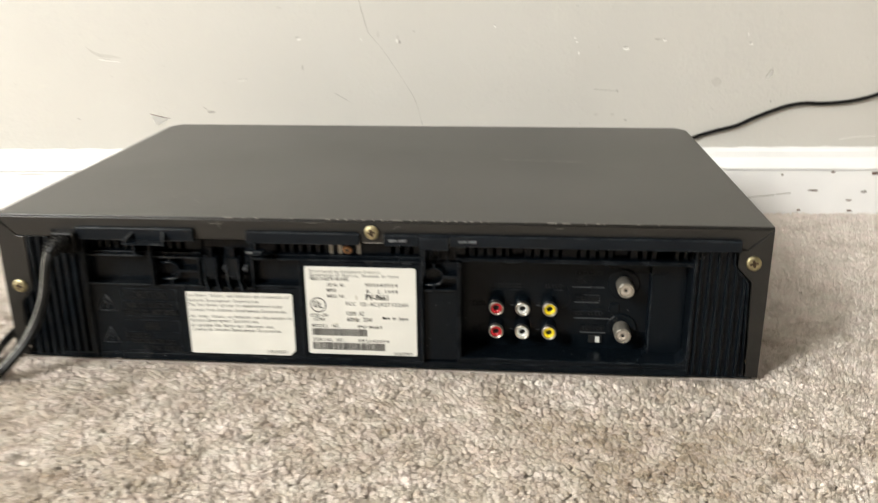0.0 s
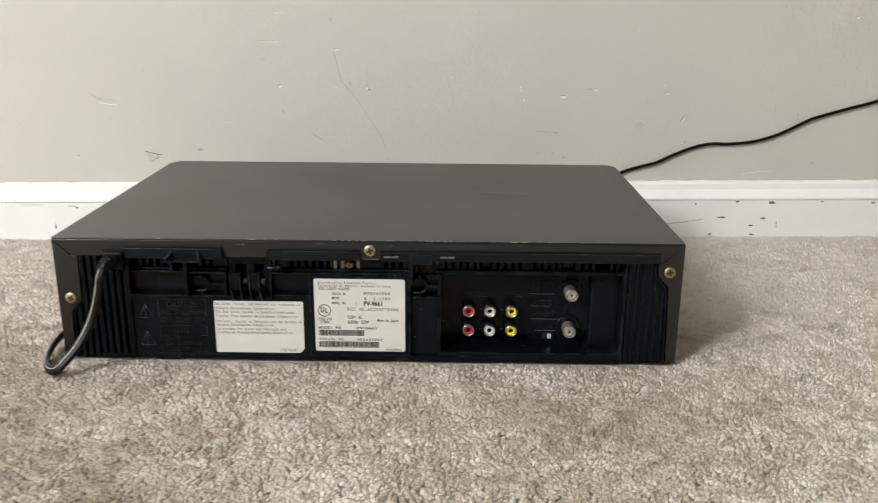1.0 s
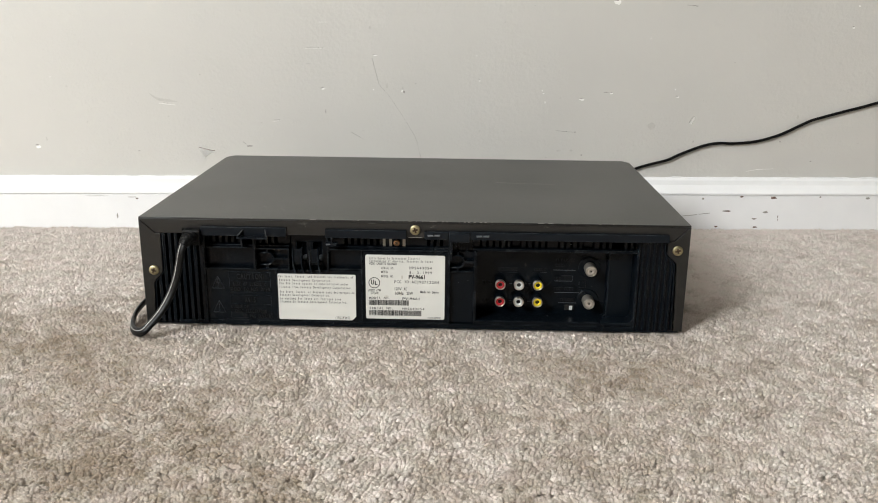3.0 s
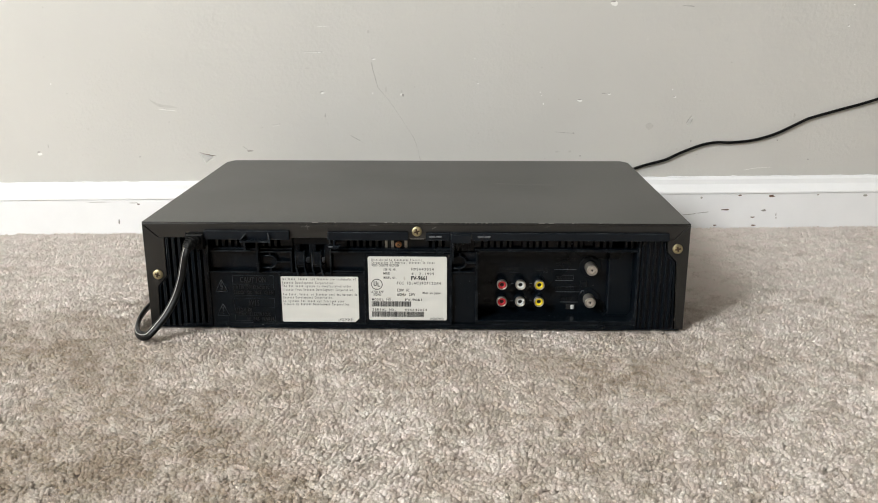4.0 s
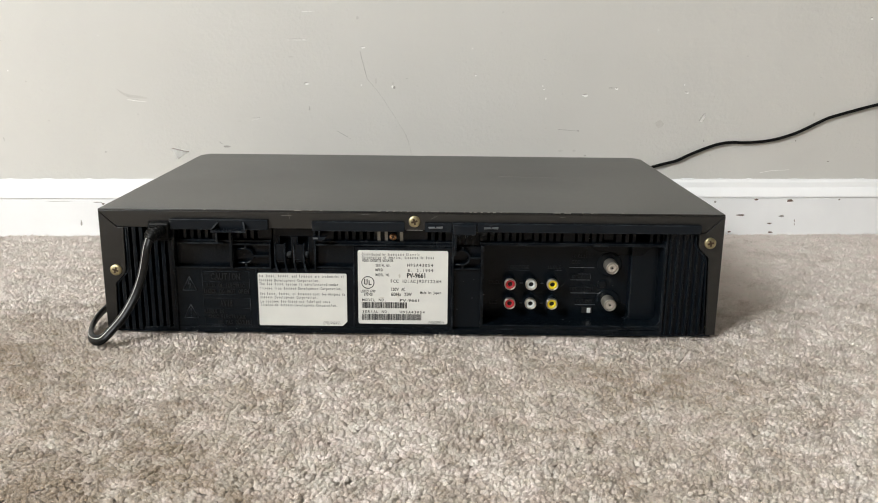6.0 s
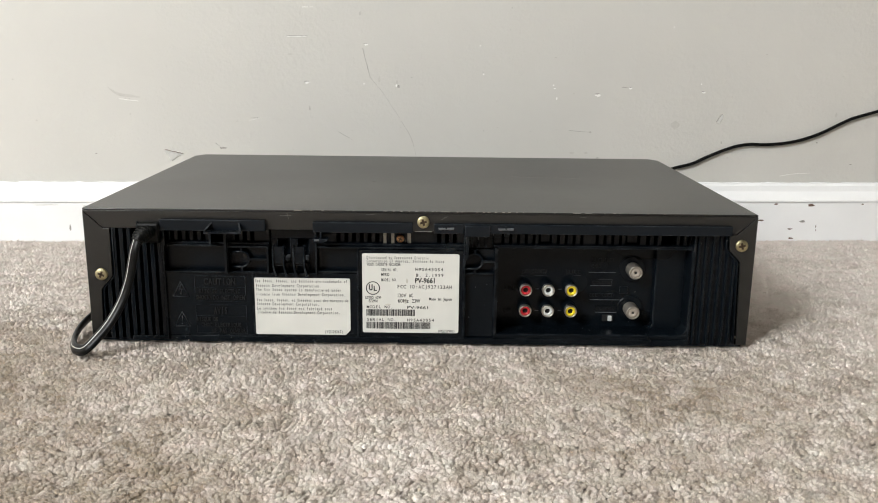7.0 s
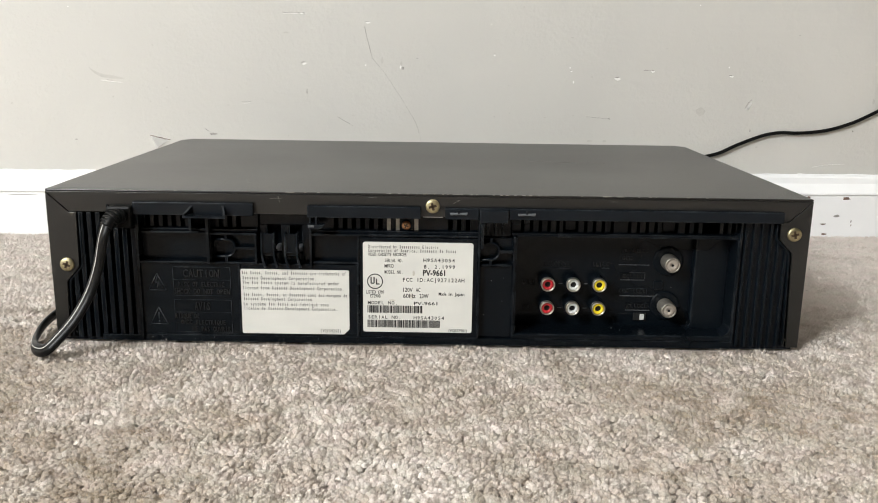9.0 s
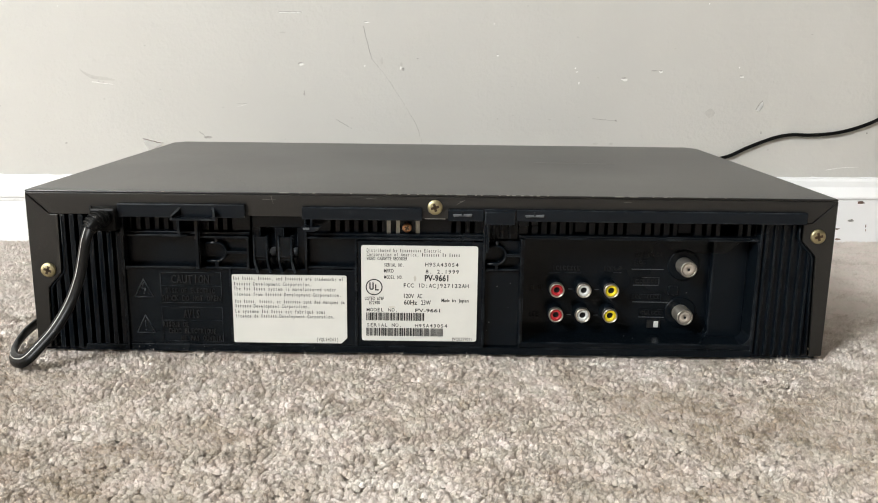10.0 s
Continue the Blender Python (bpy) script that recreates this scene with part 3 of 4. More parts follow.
prism(bm, [(W, H - 0.0016), (W, 0.0012), (0.2090, 0.0012), (0.2066, 0.0575), (0.1990, 0.0655), (0.1985, 0.0756), (0.2033, 0.0756)], 0.0, 0.0012, 0.0003)
part("side_lip", bm, STEEL, cover)

# paint chips along the top rear edge, and the longer scratches
rng = random.Random(5)
bm = B()
for i in range(46):
    x = rng.choice((rng.uniform(-0.20, 0.21), rng.uniform(-0.07, 0.06), rng.uniform(-0.03, 0.13)))
    w = rng.uniform(0.0003, 0.0016) if i % 15 else rng.uniform(0.003, 0.006)
    h = rng.uniform(0.00002, 0.00013)
    box(bm, x, x + w, -0.00008, 0.0004, H - 0.0002 - h, H + 0.00006)
tagged(part("chipped_paint", bm, CHIP, cover, "bare metal chips along the worn edge"), kind="stuff")
bm = B()
for x, z, dx, dz in ((-0.0850, 0.0868, 0.0012, -0.0042), (-0.0895, 0.0850, 0.007, 0.0002), (0.0135, 0.0835, 0.0035, 0.0018), (0.0150, 0.0850, 0.0028, 0.0006), (-0.0345, 0.0862, 0.0055, 0.0003), (0.102, 0.0858, 0.004, 0.0)):
    tube(bm, [Vector((x, -0.00004, z)), Vector((x + dx, -0.00004, z + dz))], circle(0.00007, 5), Vector((0.1, 1, 0.1)))
tagged(part("scratch", bm, DULL, cover, "dull scratches on the rear lip"), kind="stuff")
bm = B()
for x, y, dx, dy in ((-0.1095, 0.034, 0.005, -0.006), (-0.126, 0.042, 0.0035, -0.004), (-0.112, 0.044, 0.002, -0.002), (0.07, 0.150, 0.03, -0.003), (0.105, 0.147, 0.02, -0.003), (-0.04, 0.118, 0.004, 0.001)):
    tube(bm, [Vector((x, y, H + 0.00004)), Vector((x + dx, y + dy, H + 0.00004))], circle(0.00013, 5), Vector((0.3, 0.2, 1)))
tagged(part("scratch", bm, DULL, cover, "fine pale scratches"), kind="stuff")

# front panel at the far end, its corners cut back
bm = B()
pts = [(-0.2152, 0.2622), (0.2152, 0.2622), (0.2152, 0.2650), (0.2095, 0.2738), (-0.2095, 0.2738), (-0.2152, 0.2650)]
lo = [bm.verts.new((x, y, 0.0015)) for x, y in pts]
hi = [bm.verts.new((x, y, H - 0.0003)) for x, y in pts]
bm.faces.new(lo[::-1])
top_face = bm.faces.new(hi)
for i in range(6):
    bm.faces.new((lo[i], lo[(i + 1) % 6], hi[(i + 1) % 6], hi[i]))
bmesh.ops.bevel(bm, geom=list(top_face.edges), offset=0.0008, segments=2, affect="EDGES", profile=0.5)
part("front_panel", bm, STEEL, vcr)
bx("bottom_plate", GREY_PLASTIC, vcr, -213.5, 213.5, 4, 261, -1.2, 0.6)
# unseen near-black block stands for the shaded interior
bx("shade_core", SHADE_BLACK, vcr, -213, 213, 34, 260, 1, 86)
for x in (-180, 180):
    for y in (30, 225):
        part("foot", lathe(B(), 0, 0, [(0, 0), (0, 0.009), (0.0058, 0.0095), (0.0058, 0)], 18), RUBBER, vcr, "round black rubber foot",
             Matrix.Translation((x / 1000, y / 1000, -0.0012)) @ Matrix.Rotation(radians(-90), 4, "X"))

# black plastic rear panel: blocks at their own depths, all running back to the same plane
rear = part("rear_panel", box(B(), -0.2086, 0.2088, 0.028, 0.0335, 0.0005, 0.0862), PLASTIC, vcr, "moulded black plastic rear panel")
for x0, x1, y, z0, z1, bev in (
        (-208.5, -165.6, 7.0, 0.2, 75.9, 0.0), (177.6, 208.8, 3.4, 0.2, 75.9, 0.0),
        (-165.4, -124.6, 8.0, 47.2, 63.4, 0.5), (-124.2, -98.4, 7.0, 47.2, 63.4, 0.4),
        (-165.6, -109.0, 2.6, 3.4, 46.4, 0.5), (-108.2, -40.6, 2.2, 3.4, 46.6, 0.5), (-66.6, -40.6, 7.0, 47.4, 63.4, 0.4),
        (-97.6, -67.6, 15.0, 44.0, 68.0, 0.0), (-97.6, -67.6, 9.0, 68.2, 76.5, 0.3), (-97.6, -93.2, 9.0, 44.0, 68.0, 0.0), (-85.2, -80.2, 9.0, 52.0, 68.0, 0.2), (-73.0, -67.6, 9.0, 44.0, 68.0, 0.0), (-93.0, -73.2, 9.0, 44.0, 51.8, 0.2), (-40.2, 28.4, 2.2, 3.4, 63.0, 0.6),
        (29.2, 48.6, 4.5, 3.4, 46.6, 0.6), (29.2, 48.6, 8.0, 47.0, 62.6, 0.4),
        (-165.6, 177.6, 2.6, -1.2, 3.2, 0.5)):
    bx("panel_field", PLASTIC, rear, x0, x1, y, 28, z0, z1, bev)
# jack bay: floor, frame and the shallower panel at its end
for x0, x1, y0, y1, z0, z1, bev in (
        (49.0, 177.4, 22.0, 28, 3.4, 64.4, 0), (49.0, 50.6, 2.0, 22, 6.8, 64.0, 0.4), (176.2, 177.5, 2.0, 22, 6.8, 64.0, 0.4),
        (49.0, 177.5, 2.2, 22, 3.4, 6.6, 0.7), (49.0, 177.5, 7.0, 22, 63.6, 64.6, 0.3), (156.4, 176.4, 15.5, 22, 6.4, 63.8, 1.2)):
    bx("bay_wall", PLASTIC, rear, x0, x1, y0, y1, z0, z1, bev)

# the bay's lower corner is rounded
for cx, cz, r, y0 in ((176.3, 6.5, 6.0, 2.3), (156.5, 6.5, 3.5, 15.6)):
    arc = [(cx - r + r * math.cos(a), cz + r - r * math.sin(a)) for a in np.linspace(0, math.pi / 2, 9)]
    part("bay_corner", prism(B(), [(a / 1000, b / 1000) for a, b in [(cx, cz), *arc]][::-1], y0 / 1000, 0.0221, 0.0), PLASTIC, rear)

# rounded rims that follow the notched side lips
for name_way in ([(-197.8, 75.0), (-197.8, 46.0), (-198.6, 43.4), (-205.0, 36.4), (-205.9, 34.0), (-206.6, 2.0)], [(197.2, 75.0), (197.2, 67.4), (198.4, 64.6), (204.2, 58.6), (205.4, 56.0), (207.4, 2.0)]):
    part("rim", tube(B(), [Vector((a / 1000, 0.0022, b / 1000)) for a, b in name_way], [(u * 2.4, v) for u, v in circle(0.0008, 8)], Vector((0, 1, 0))), PLASTIC, rear)

# vertical cooling ribs
for i in range(8):
    x = -203.6 + i * 4.9
    top_z = 75.6 if x < -185 else 66.5
    bx("rib", PLASTIC, rear, x, x + 2.7, 1.0, 7.4, 0.8 if i < 3 else 3.4, top_z, 0.45)
bx("sill", PLASTIC, rear, -190, -165.8, 1.6, 7.0, -0.6, 3.0, 0.4)
for i in range(6):
    x = 179.4 + i * 4.7
    bx("rib", PLAIN_PLASTIC, rear, x, x + 1.9, 1.6, 7.4, 0.6, 75.2 if x < 198 else 64.0, 0.45)

# overhanging rails under the steel lip
for x0, x1, z0, z1 in ((-166, -98.4, 75.2, 82.6), (-68.4, -4.6, 75.0, 81.8), (9.0, 28.0, 75.0, 81.4), (45.2, 199.0, 75.2, 81.6)):
    bx("rail", GREY_PLASTIC, rear, x0, x1, -3.6, 4.0, z0, z1, 0.6)
bx("rail", GREY_PLASTIC, rear, 28.2, 45.0, -3.0, 4.0, 80.2, 81.6, 0.3)
bx("latch_tab", GREY_PLASTIC, rear, 28.4, 44.4, -5.0, 0.5, 73.4, 80.6, 0.7)
bx("latch_tab", PLASTIC, rear, 29.6, 31.2, -2.0, 8, 58.0, 73.0, 0.3)

# vent strip: upright slats with open slots between, over a dark space
def slats(x0, x1, holes):
    """Slats that fill x0 to x1 but for holes (start, end); millimetres."""
    at = x0
    for a, b in [*holes, (x1, x1)]:
        if a - at > 0.2:
            bx("vent_slat", PLAIN_PLASTIC, rear, at, a, 8.0, 13.0, 66.0, 75.0, 0.25)
        at = b
    bx("vent_bar", PLASTIC, rear, x0, x1, 4.6, 12.0, 64.6, 66.2, 0.3)


def slots(start, count, pitch=5.07, wide=2.5):
    return [(start + i * pitch, start + i * pitch + wide) for i in range(count)]


slats(-165.4, -98.2, slots(-163.0, 5) + [(-136.0, -127.0)] + slots(-120.8, 3))
slats(-66.8, 28.4, slots(-54.6, 8) + [(-8.5, -6.1)] + slots(11.0, 3))
slats(47.6, 177.4, slots(52.8, 5, 5.07, 1.8) + [(77.0, 85.6)] + slots(89.0, 4, 5.07, 1.8) + slots(114.2, 4, 5.07, 1.8) + [(133.6, 143.0)] + slots(147.0, 2) + [(157.0, 166.8)] + slots(169.2, 2, 4.6, 2.3))
for x0, x1 in ((78.4, 84.8), (134.8, 142.0)):
    bx("inner_block", PLAIN_PLASTIC, rear, x0, x1, 10.5, 15, 67.0, 73.6, 0.3)
for x in (-24.3, -19.2, -8.4):
    bx("tin_strip", GALV, vcr, x - 0.1, x + 2.2, 8.3, 8.9, 66.2, 74.2, 0.0, "pale metal seen through the vent slots")

# ledges: thin ridges that catch the light
for x0, x1, z in ((-163.5, -131, 64.6), (-127, -98.6, 64.0), (-165.2, -125, 47.0), (-124, -98, 47.0), (-66.4, 28.2, 64.3), (-66.4, -40.2, 48.0), (50.4, 177.2, 64.8)):
    bx("ledge", PLASTIC, rear, x0, x1, 4.0 if x0 > 40 else 1.2, 9.0, z - 0.7, z + 0.5, 0.35)
for x, z0, z1, y in ((-124.6, 46.6, 73.0, 0.6), (-98.6, 46.6, 64.2, 1.0), (-166.0, 3.0, 76.0, 1.0), (-108.8, 3.4, 46.6, 1.6), (-40.4, 3.4, 64.2, 1.4), (28.8, 3.4, 75.0, 0.6), (49.0, 3.4, 64.6, 1.4), (-67.2, 44.0, 76.0, 0.4), (177.4, 3.0, 75.6, 1.4)):
    bx("upright", PLASTIC, rear, x - 0.6, x + 0.6, y, 10.0, z0, z1, 0.3)


def keyhole(cx, cz, x_end, flip):
    """A U-shaped raised rib with a stem, as a moulded key slot."""
    way = [Vector((cx - flip * 7.8, 0, cz + 5.0))] + [Vector((cx + flip * 5.0 * math.sin(a), 0, cz + 5.0 * math.cos(a))) for a in np.linspace(0, math.pi, 14)] + [Vector((cx - flip * 7.8, 0, cz - 5.0))]
    bm = B()
    sec = [(-0.0026, -0.0006), (0.0026, -0.0006), (0.0026, 0.0006), (-0.0026, 0.0006)]
    tube(bm, [Vector((v.x / 1000, 0.0048, v.z / 1000)) for v in way], sec)
    part("key_rib", bm, PLASTIC, rear)
    bx("key_rib", PLASTIC, rear, min(cx + flip * 5.2, x_end), max(cx + flip * 5.2, x_end), 2.2, 8, cz - 0.8, cz + 0.8, 0.3)
    for z0, z1 in ((cz + 5.4, cz + 8.0), (cz - 8.0, cz - 5.4)):
        bx("key_rib", PLASTIC, rear, cx - 0.8, cx + 0.8, 2.2, 8, z0, z1, 0.2)


keyhole(-115.8, 55.4, -98.8, 1)
bx("latch_back", PLASTIC, rear, 29.6, 47.4, 10.0, 14.0, 62.8, 75.4, 0.2)
for x in (33.0, 37.5, 42.0):
    bx("latch_bar", PLASTIC, rear, x, x + 1.2, 5.0, 10.0, 64.0, 73.0, 0.2)
keyhole(35.6, 55.5, 48.6, 1)
bx("key_rib", PLASTIC, rear, 29.8, 48.4, 2.2, 9.0, 46.8, 48.0, 0.4)

# tray-shaped cord hook under the first rail: a floor that narrows towards the panel, a front lip and two gussets
bm = B()
floor_plan = [(-0.1358, -0.0112), (-0.1122, -0.0112), (-0.1150, -0.0030), (-0.1328, -0.0030)]
lo, hi = ([bm.verts.new((x, y, z)) for x, y in floor_plan] for z in (0.0752, 0.0762))
bm.faces.new(lo[::-1])
bm.faces.new(hi)
for k in range(4):
    bm.faces.new((lo[k], lo[(k + 1) % 4], hi[(k + 1) % 4], hi[k]))
for (ax, ay), (ex, ey), t in ((floor_plan[0], floor_plan[3], 0.0010), (floor_plan[1], floor_plan[2], -0.0010)):
    inner, outer = ([bm.verts.new(q) for q in ((ax + o, ay, 0.0762), (ex + o, ey, 0.0762), (ex + o, ey, 0.0812), (ax + o, ay, 0.0772))] for o in (0, t))
    bm.faces.new(inner)
    bm.faces.new(outer[::-1])
    for k in range(4):
        bm.faces.new((inner[k], inner[(k + 1) % 4], outer[(k + 1) % 4], outer[k]))
bmesh.ops.recalc_face_normals(bm, faces=bm.faces[:])
part("cord_hook", bm, GREY_PLASTIC, rear, "small black tray-shaped hook")
bx("hook_stem", PLASTIC, rear, -135.6, -134.2, -1, 8, 66.0, 75.0, 0.3)
bx("hook_stem", PLASTIC, rear, -126.0, -124.2, -2, 8, 47.0, 75.0, 0.3)

# twin bracket in its bay: two thin plates, each between fins that run on down and curl aside
for x in (-95.2, -82.0):
    part("bracket_plate", box(B(), (x + 1.0) / 1000, (x + 6.8) / 1000, -0.0006, 0.0010, 0.0538, 0.0648, 0.0002), PLASTIC, rear, "upright black plate between two fins")
    for a in (x, x + 6.8):
        bm = B()
        b = a + 1.0
        prism(bm, [(a / 1000, 0.0652), (b / 1000, 0.0652), (b / 1000, 0.0520), ((b + 0.9) / 1000, 0.0485), ((b + 2.0) / 1000, 0.0456), ((a + 1.6) / 1000, 0.0450), ((a + 0.5) / 1000, 0.0485), (a / 1000, 0.0520)], -0.0014, 0.0036, 0.0003)
        part("bracket_fin", bm, GREY_PLASTIC, rear)
    bx("bracket_root", PLASTIC, rear, x + 0.2, x + 7.6, 1.0, 9.2, 51.6, 53.8, 0.3)
# rivets coloured pale to stand for their glints
for x, z in ((-86.9, 53.6), (-74.6, 53.4)):
    nub = lathe(B(), x / 1000, z / 1000, [(0.0150, 0.0024), (0.0124, 0.0022), (0.0112, 0.0012), (0.0110, 0)], 14)
    part("rivet", nub, PALE_PLASTIC, rear, "round rivet with its glint painted pale")
boat = [(-68.2, 71.4), (-58.2, 71.6), (-59.4, 69.8), (-62.0, 68.8), (-65.4, 68.9), (-67.6, 69.8)]
part("hanging_clip", prism(B(), [(a / 1000, b / 1000) for a, b in boat], -0.0070, -0.0010, 0.0005), GREY_PLASTIC, rear, "boat-shaped clip on a short stem")
part("pale_patch", prism(B(), [(-0.0672, 0.0712), (-0.0640, 0.0713), (-0.0640, 0.0703), (-0.0670, 0.0701)], -0.0073, -0.0066, 0.0002), PALE_PLASTIC, rear)
bx("clip_stem", GREY_PLASTIC, rear, -63.7, -62.5, -5.0, 3, 71.2, 75.6, 0.3)
for x in (16.6, 54.6):
    bow = [(x - 5.0, 78.9), (x - 4.6, 77.7), (x - 0.8, 78.0), (x + 0.8, 78.0), (x + 4.6, 77.8), (x + 5.0, 79.2), (x + 0.8, 79.0), (x - 0.8, 79.0)]
    part("small_clip", prism(B(), [(a / 1000, b / 1000) for a, b in bow], -0.0050, -0.0030, 0.0003), PALE_PLASTIC, rear, "pale small clip")
    bx("clip_nub", GREY_PLASTIC, rear, x - 0.5, x + 0.5, -5.2, -3.0, 78.4, 80.8, 0.2)

# steel tab with the middle screw
bx("screw_tab", STEEL, vcr, -4.4, 8.4, -0.12, 0.6, 75.8, 80.0, 0.0)
bx("tab_edge", CHIP, vcr, -3.4, 7.6, -0.3, 0.3, 75.5, 75.8, 0.05, "bare metal edge")


def screw(x, z, y, r, mat, name="screw", label="yellow zinc cross-head screw"):
    ob = part(name, lathe(B(), x / 1000, z / 1000, [((y + 1.4) / 1000, r / 1000), ((y + 0.5) / 1000, r / 1000), ((y + 0.1) / 1000, r * 0.86 / 1000), ((y - 0.2) / 1000, r * 0.5 / 1000), ((y - 0.25) / 1000, 0)], 24), mat, vcr, label)
    # proud dark cross: rust and the recess's shade in one colour
    bm = B()
    turn = Matrix.Translation((x / 1000, 0, z / 1000)) @ Matrix.Rotation(radians((x * 37) % 60 - 30), 4, "Y") @ Matrix.Translation((-x / 1000, 0, -z / 1000))
    k = r * 0.17
    for dx, dz in ((r * 0.55, k), (k, r * 0.55)):
        box(bm, (x - dx) / 1000, (x + dx) / 1000, (y - 0.32) / 1000, (y + 0.3) / 1000, (z - dz) / 1000, (z + dz) / 1000)
    bmesh.ops.transform(bm, matrix=turn, verts=bm.verts[:])
    part("cross_shade", bm, RUST_SHADE, ob, "dark cross painted as the head's recess")


screw(-206.2, 45.2, -1.6, 4.0, BRASS)
screw(206.4, 68.6, -1.6, 4.0, BRASS)
screw(2.0, 82.0, -2.2, 4.0, BRASS)
screw(-13.0, 69.6, 4.0, 2.6, COPPER, label="small copper-coloured cross-head screw")


# sockets
def rca(x, z, mat, label):
    x, z = x / 1000, z / 1000
    ob = part("rca_jack", lathe(B(), x, z, [(0.022, 0.0046), (0.0142, 0.0046), (0.0136, 0.0043), (0.0136, 0)]), PLASTIC, vcr, label)
    part("shell", lathe(B(), x, z, [(0.0140, 0.00415), (0.0108, 0.00415), (0.0104, 0.0039), (0.0105, 0.0034), (0.0140, 0.0033)]), NICKEL, ob, "bright metal rim")
    part("insulator", lathe(B(), x, z, [(0.0128, 0.0034), (0.0115, 0.0033), (0.0111, 0.0026), (0.0112, 0.00185), (0.0120, 0.0017), (0.0136, 0.0017)]), mat, ob)
    part("bore", lathe(B(), x, z, [(0.0128, 0.0017), (0.0129, 0)]), SHADE_BLACK, ob)


for x, mat, name in ((70.2, RED, "red"), (85.2, CREAM, "white"), (100.5, YELLOW, "yellow")):
    for z in (34.0, 19.6):
        rca(x, z, mat, "%s phono socket with a metal rim" % name)


def coax(x, z):
    x, z = x / 1000, z / 1000
    ob = part("coax_jack", lathe(B(), x, z, [(0.0222, 0.0090), (0.0212, 0.0090), (0.0208, 0.0082), (0.0214, 0.0050), (0.0214, 0.0040)]), PLASTIC, vcr, "threaded nickel aerial socket in a round boss")
    prof = [(0.0214, 0.0046)]
    y = 0.0205
    while y > 0.0122:
        prof += [(y, 0.0048), (y - 0.0006, 0.0038)]
        y -= 0.0011
    prof += [(0.0114, 0.0047), (0.0106, 0.0045), (0.0103, 0.0040), (0.0104, 0.0036), (0.0114, 0.0035)]
    part("barrel", lathe(B(), x, z, prof), BARREL, ob, "threaded nickel barrel")
    part("insulator", lathe(B(), x, z, [(0.0114, 0.0036), (0.0109, 0.0034), (0.0108, 0.0007), (0.0125, 0.0006), (0.0125, 0)]), INSULATOR, ob)
    # near-black disc on the face stands for the hole's shade
    part("bore", lathe(B(), x, z, [(0.01075, 0.00075), (0.01073, 0)]), SHADE_BLACK, ob)


coax(142.4, 46.8)
coax(142.2, 19.2)

# slide switch and a small pressed button in the bay
sw = bx("slide_switch", SHADE_BLACK, vcr, 123.8, 131.4, 21.2, 22.4, 9.8, 14.4, 0.0, "slide switch with a pale knob")
bx("knob", CREAM, sw, 127.6, 130.2, 20.4, 22.0, 10.2, 13.8, 0.3, "pale plastic knob")
bx("button", PLASTIC, vcr, 134.7, 140.2, 20.8, 22.4, 29.4, 34.6, 0.5)
# raised marks beside the sockets, unreadable; their highlights painted as pale lines
for x0, x1, z in ((113.2, 131.4, 44.1), (114.7, 129.1, 34.8), (115.0, 136.0, 24.9), (118.8, 133.4, 16.0), (66.5, 85.0, 41.6), (96.4, 108.0, 41.8)):
    part("moulded_line", box(B(), x0 / 1000, x1 / 1000, 0.0215, 0.0222, (z - 0.14) / 1000, (z + 0.14) / 1000), PALE_PLASTIC if x0 > 110 else PLASTIC, rear)
for x0, x1, z0, z1 in ((114.6, 129.4, 35.4, 39.4), (113.8, 131.0, 25.6, 29.8), (118.8, 134.0, 16.4, 20.8)):
    bm = B()
    for a, b, c, d in ((x0, x1, z1 - 0.35, z1), (x0, x0 + 0.35, z0, z1), (x1 - 0.35, x1, z0, z1)):
        box(bm, a / 1000, b / 1000, 0.0214, 0.0222, c / 1000, d / 1000)
    part("word_frame", bm, PLASTIC, rear)
bm = B()
for x0, x1, z, tall in ((115.0, 121.0, 48.2, 2.4), (115.0, 117.6, 52.6, 2.2), (119.4, 129.6, 52.6, 2.2), (116.0, 128.0, 37.0, 2.2), (114.6, 119.0, 28.0, 2.4), (123.2, 130.6, 28.0, 2.4), (120.0, 132.0, 18.5, 2.4), (69, 84.0, 44.2, 2.6), (98, 107, 44.2, 2.6), (56, 64, 32.6, 2.8), (56.4, 61.5, 17.3, 2.8)):
    x = x0
    while x < x1:
        w = rng.uniform(0.9, 1.7)
        box(bm, x / 1000, (x + w) / 1000, 0.0217, 0.0222, (z - tall / 2) / 1000, (z - tall / 2 + 0.5) / 1000)
        box(bm, x / 1000, (x + 0.4) / 1000, 0.0217, 0.0222, (z - tall / 2) / 1000, (z + tall / 2) / 1000)
        if rng.random() < 0.6:
            box(bm, x / 1000, (x + w) / 1000, 0.0217, 0.0222, (z + tall / 2 - 0.5) / 1000, (z + tall / 2) / 1000)
        x += w + 0.7
# near-black strokes put the shade of the embossed marks into colour
part("moulded_mark", bm, SHADE_BLACK, rear, "moulded marks that cannot be read, their shade painted near-black")
bm = B()
for x in (79.0, 94.2):
    for z in (32.0, 16.8):
        box(bm, (x - 1.2) / 1000, (x + 1.2) / 1000, 0.0216, 0.0222, (z - 0.15) / 1000, (z + 0.15) / 1000)
part("printed_dash", bm, PALE_PLASTIC, rear, "pale dashes between the sockets")

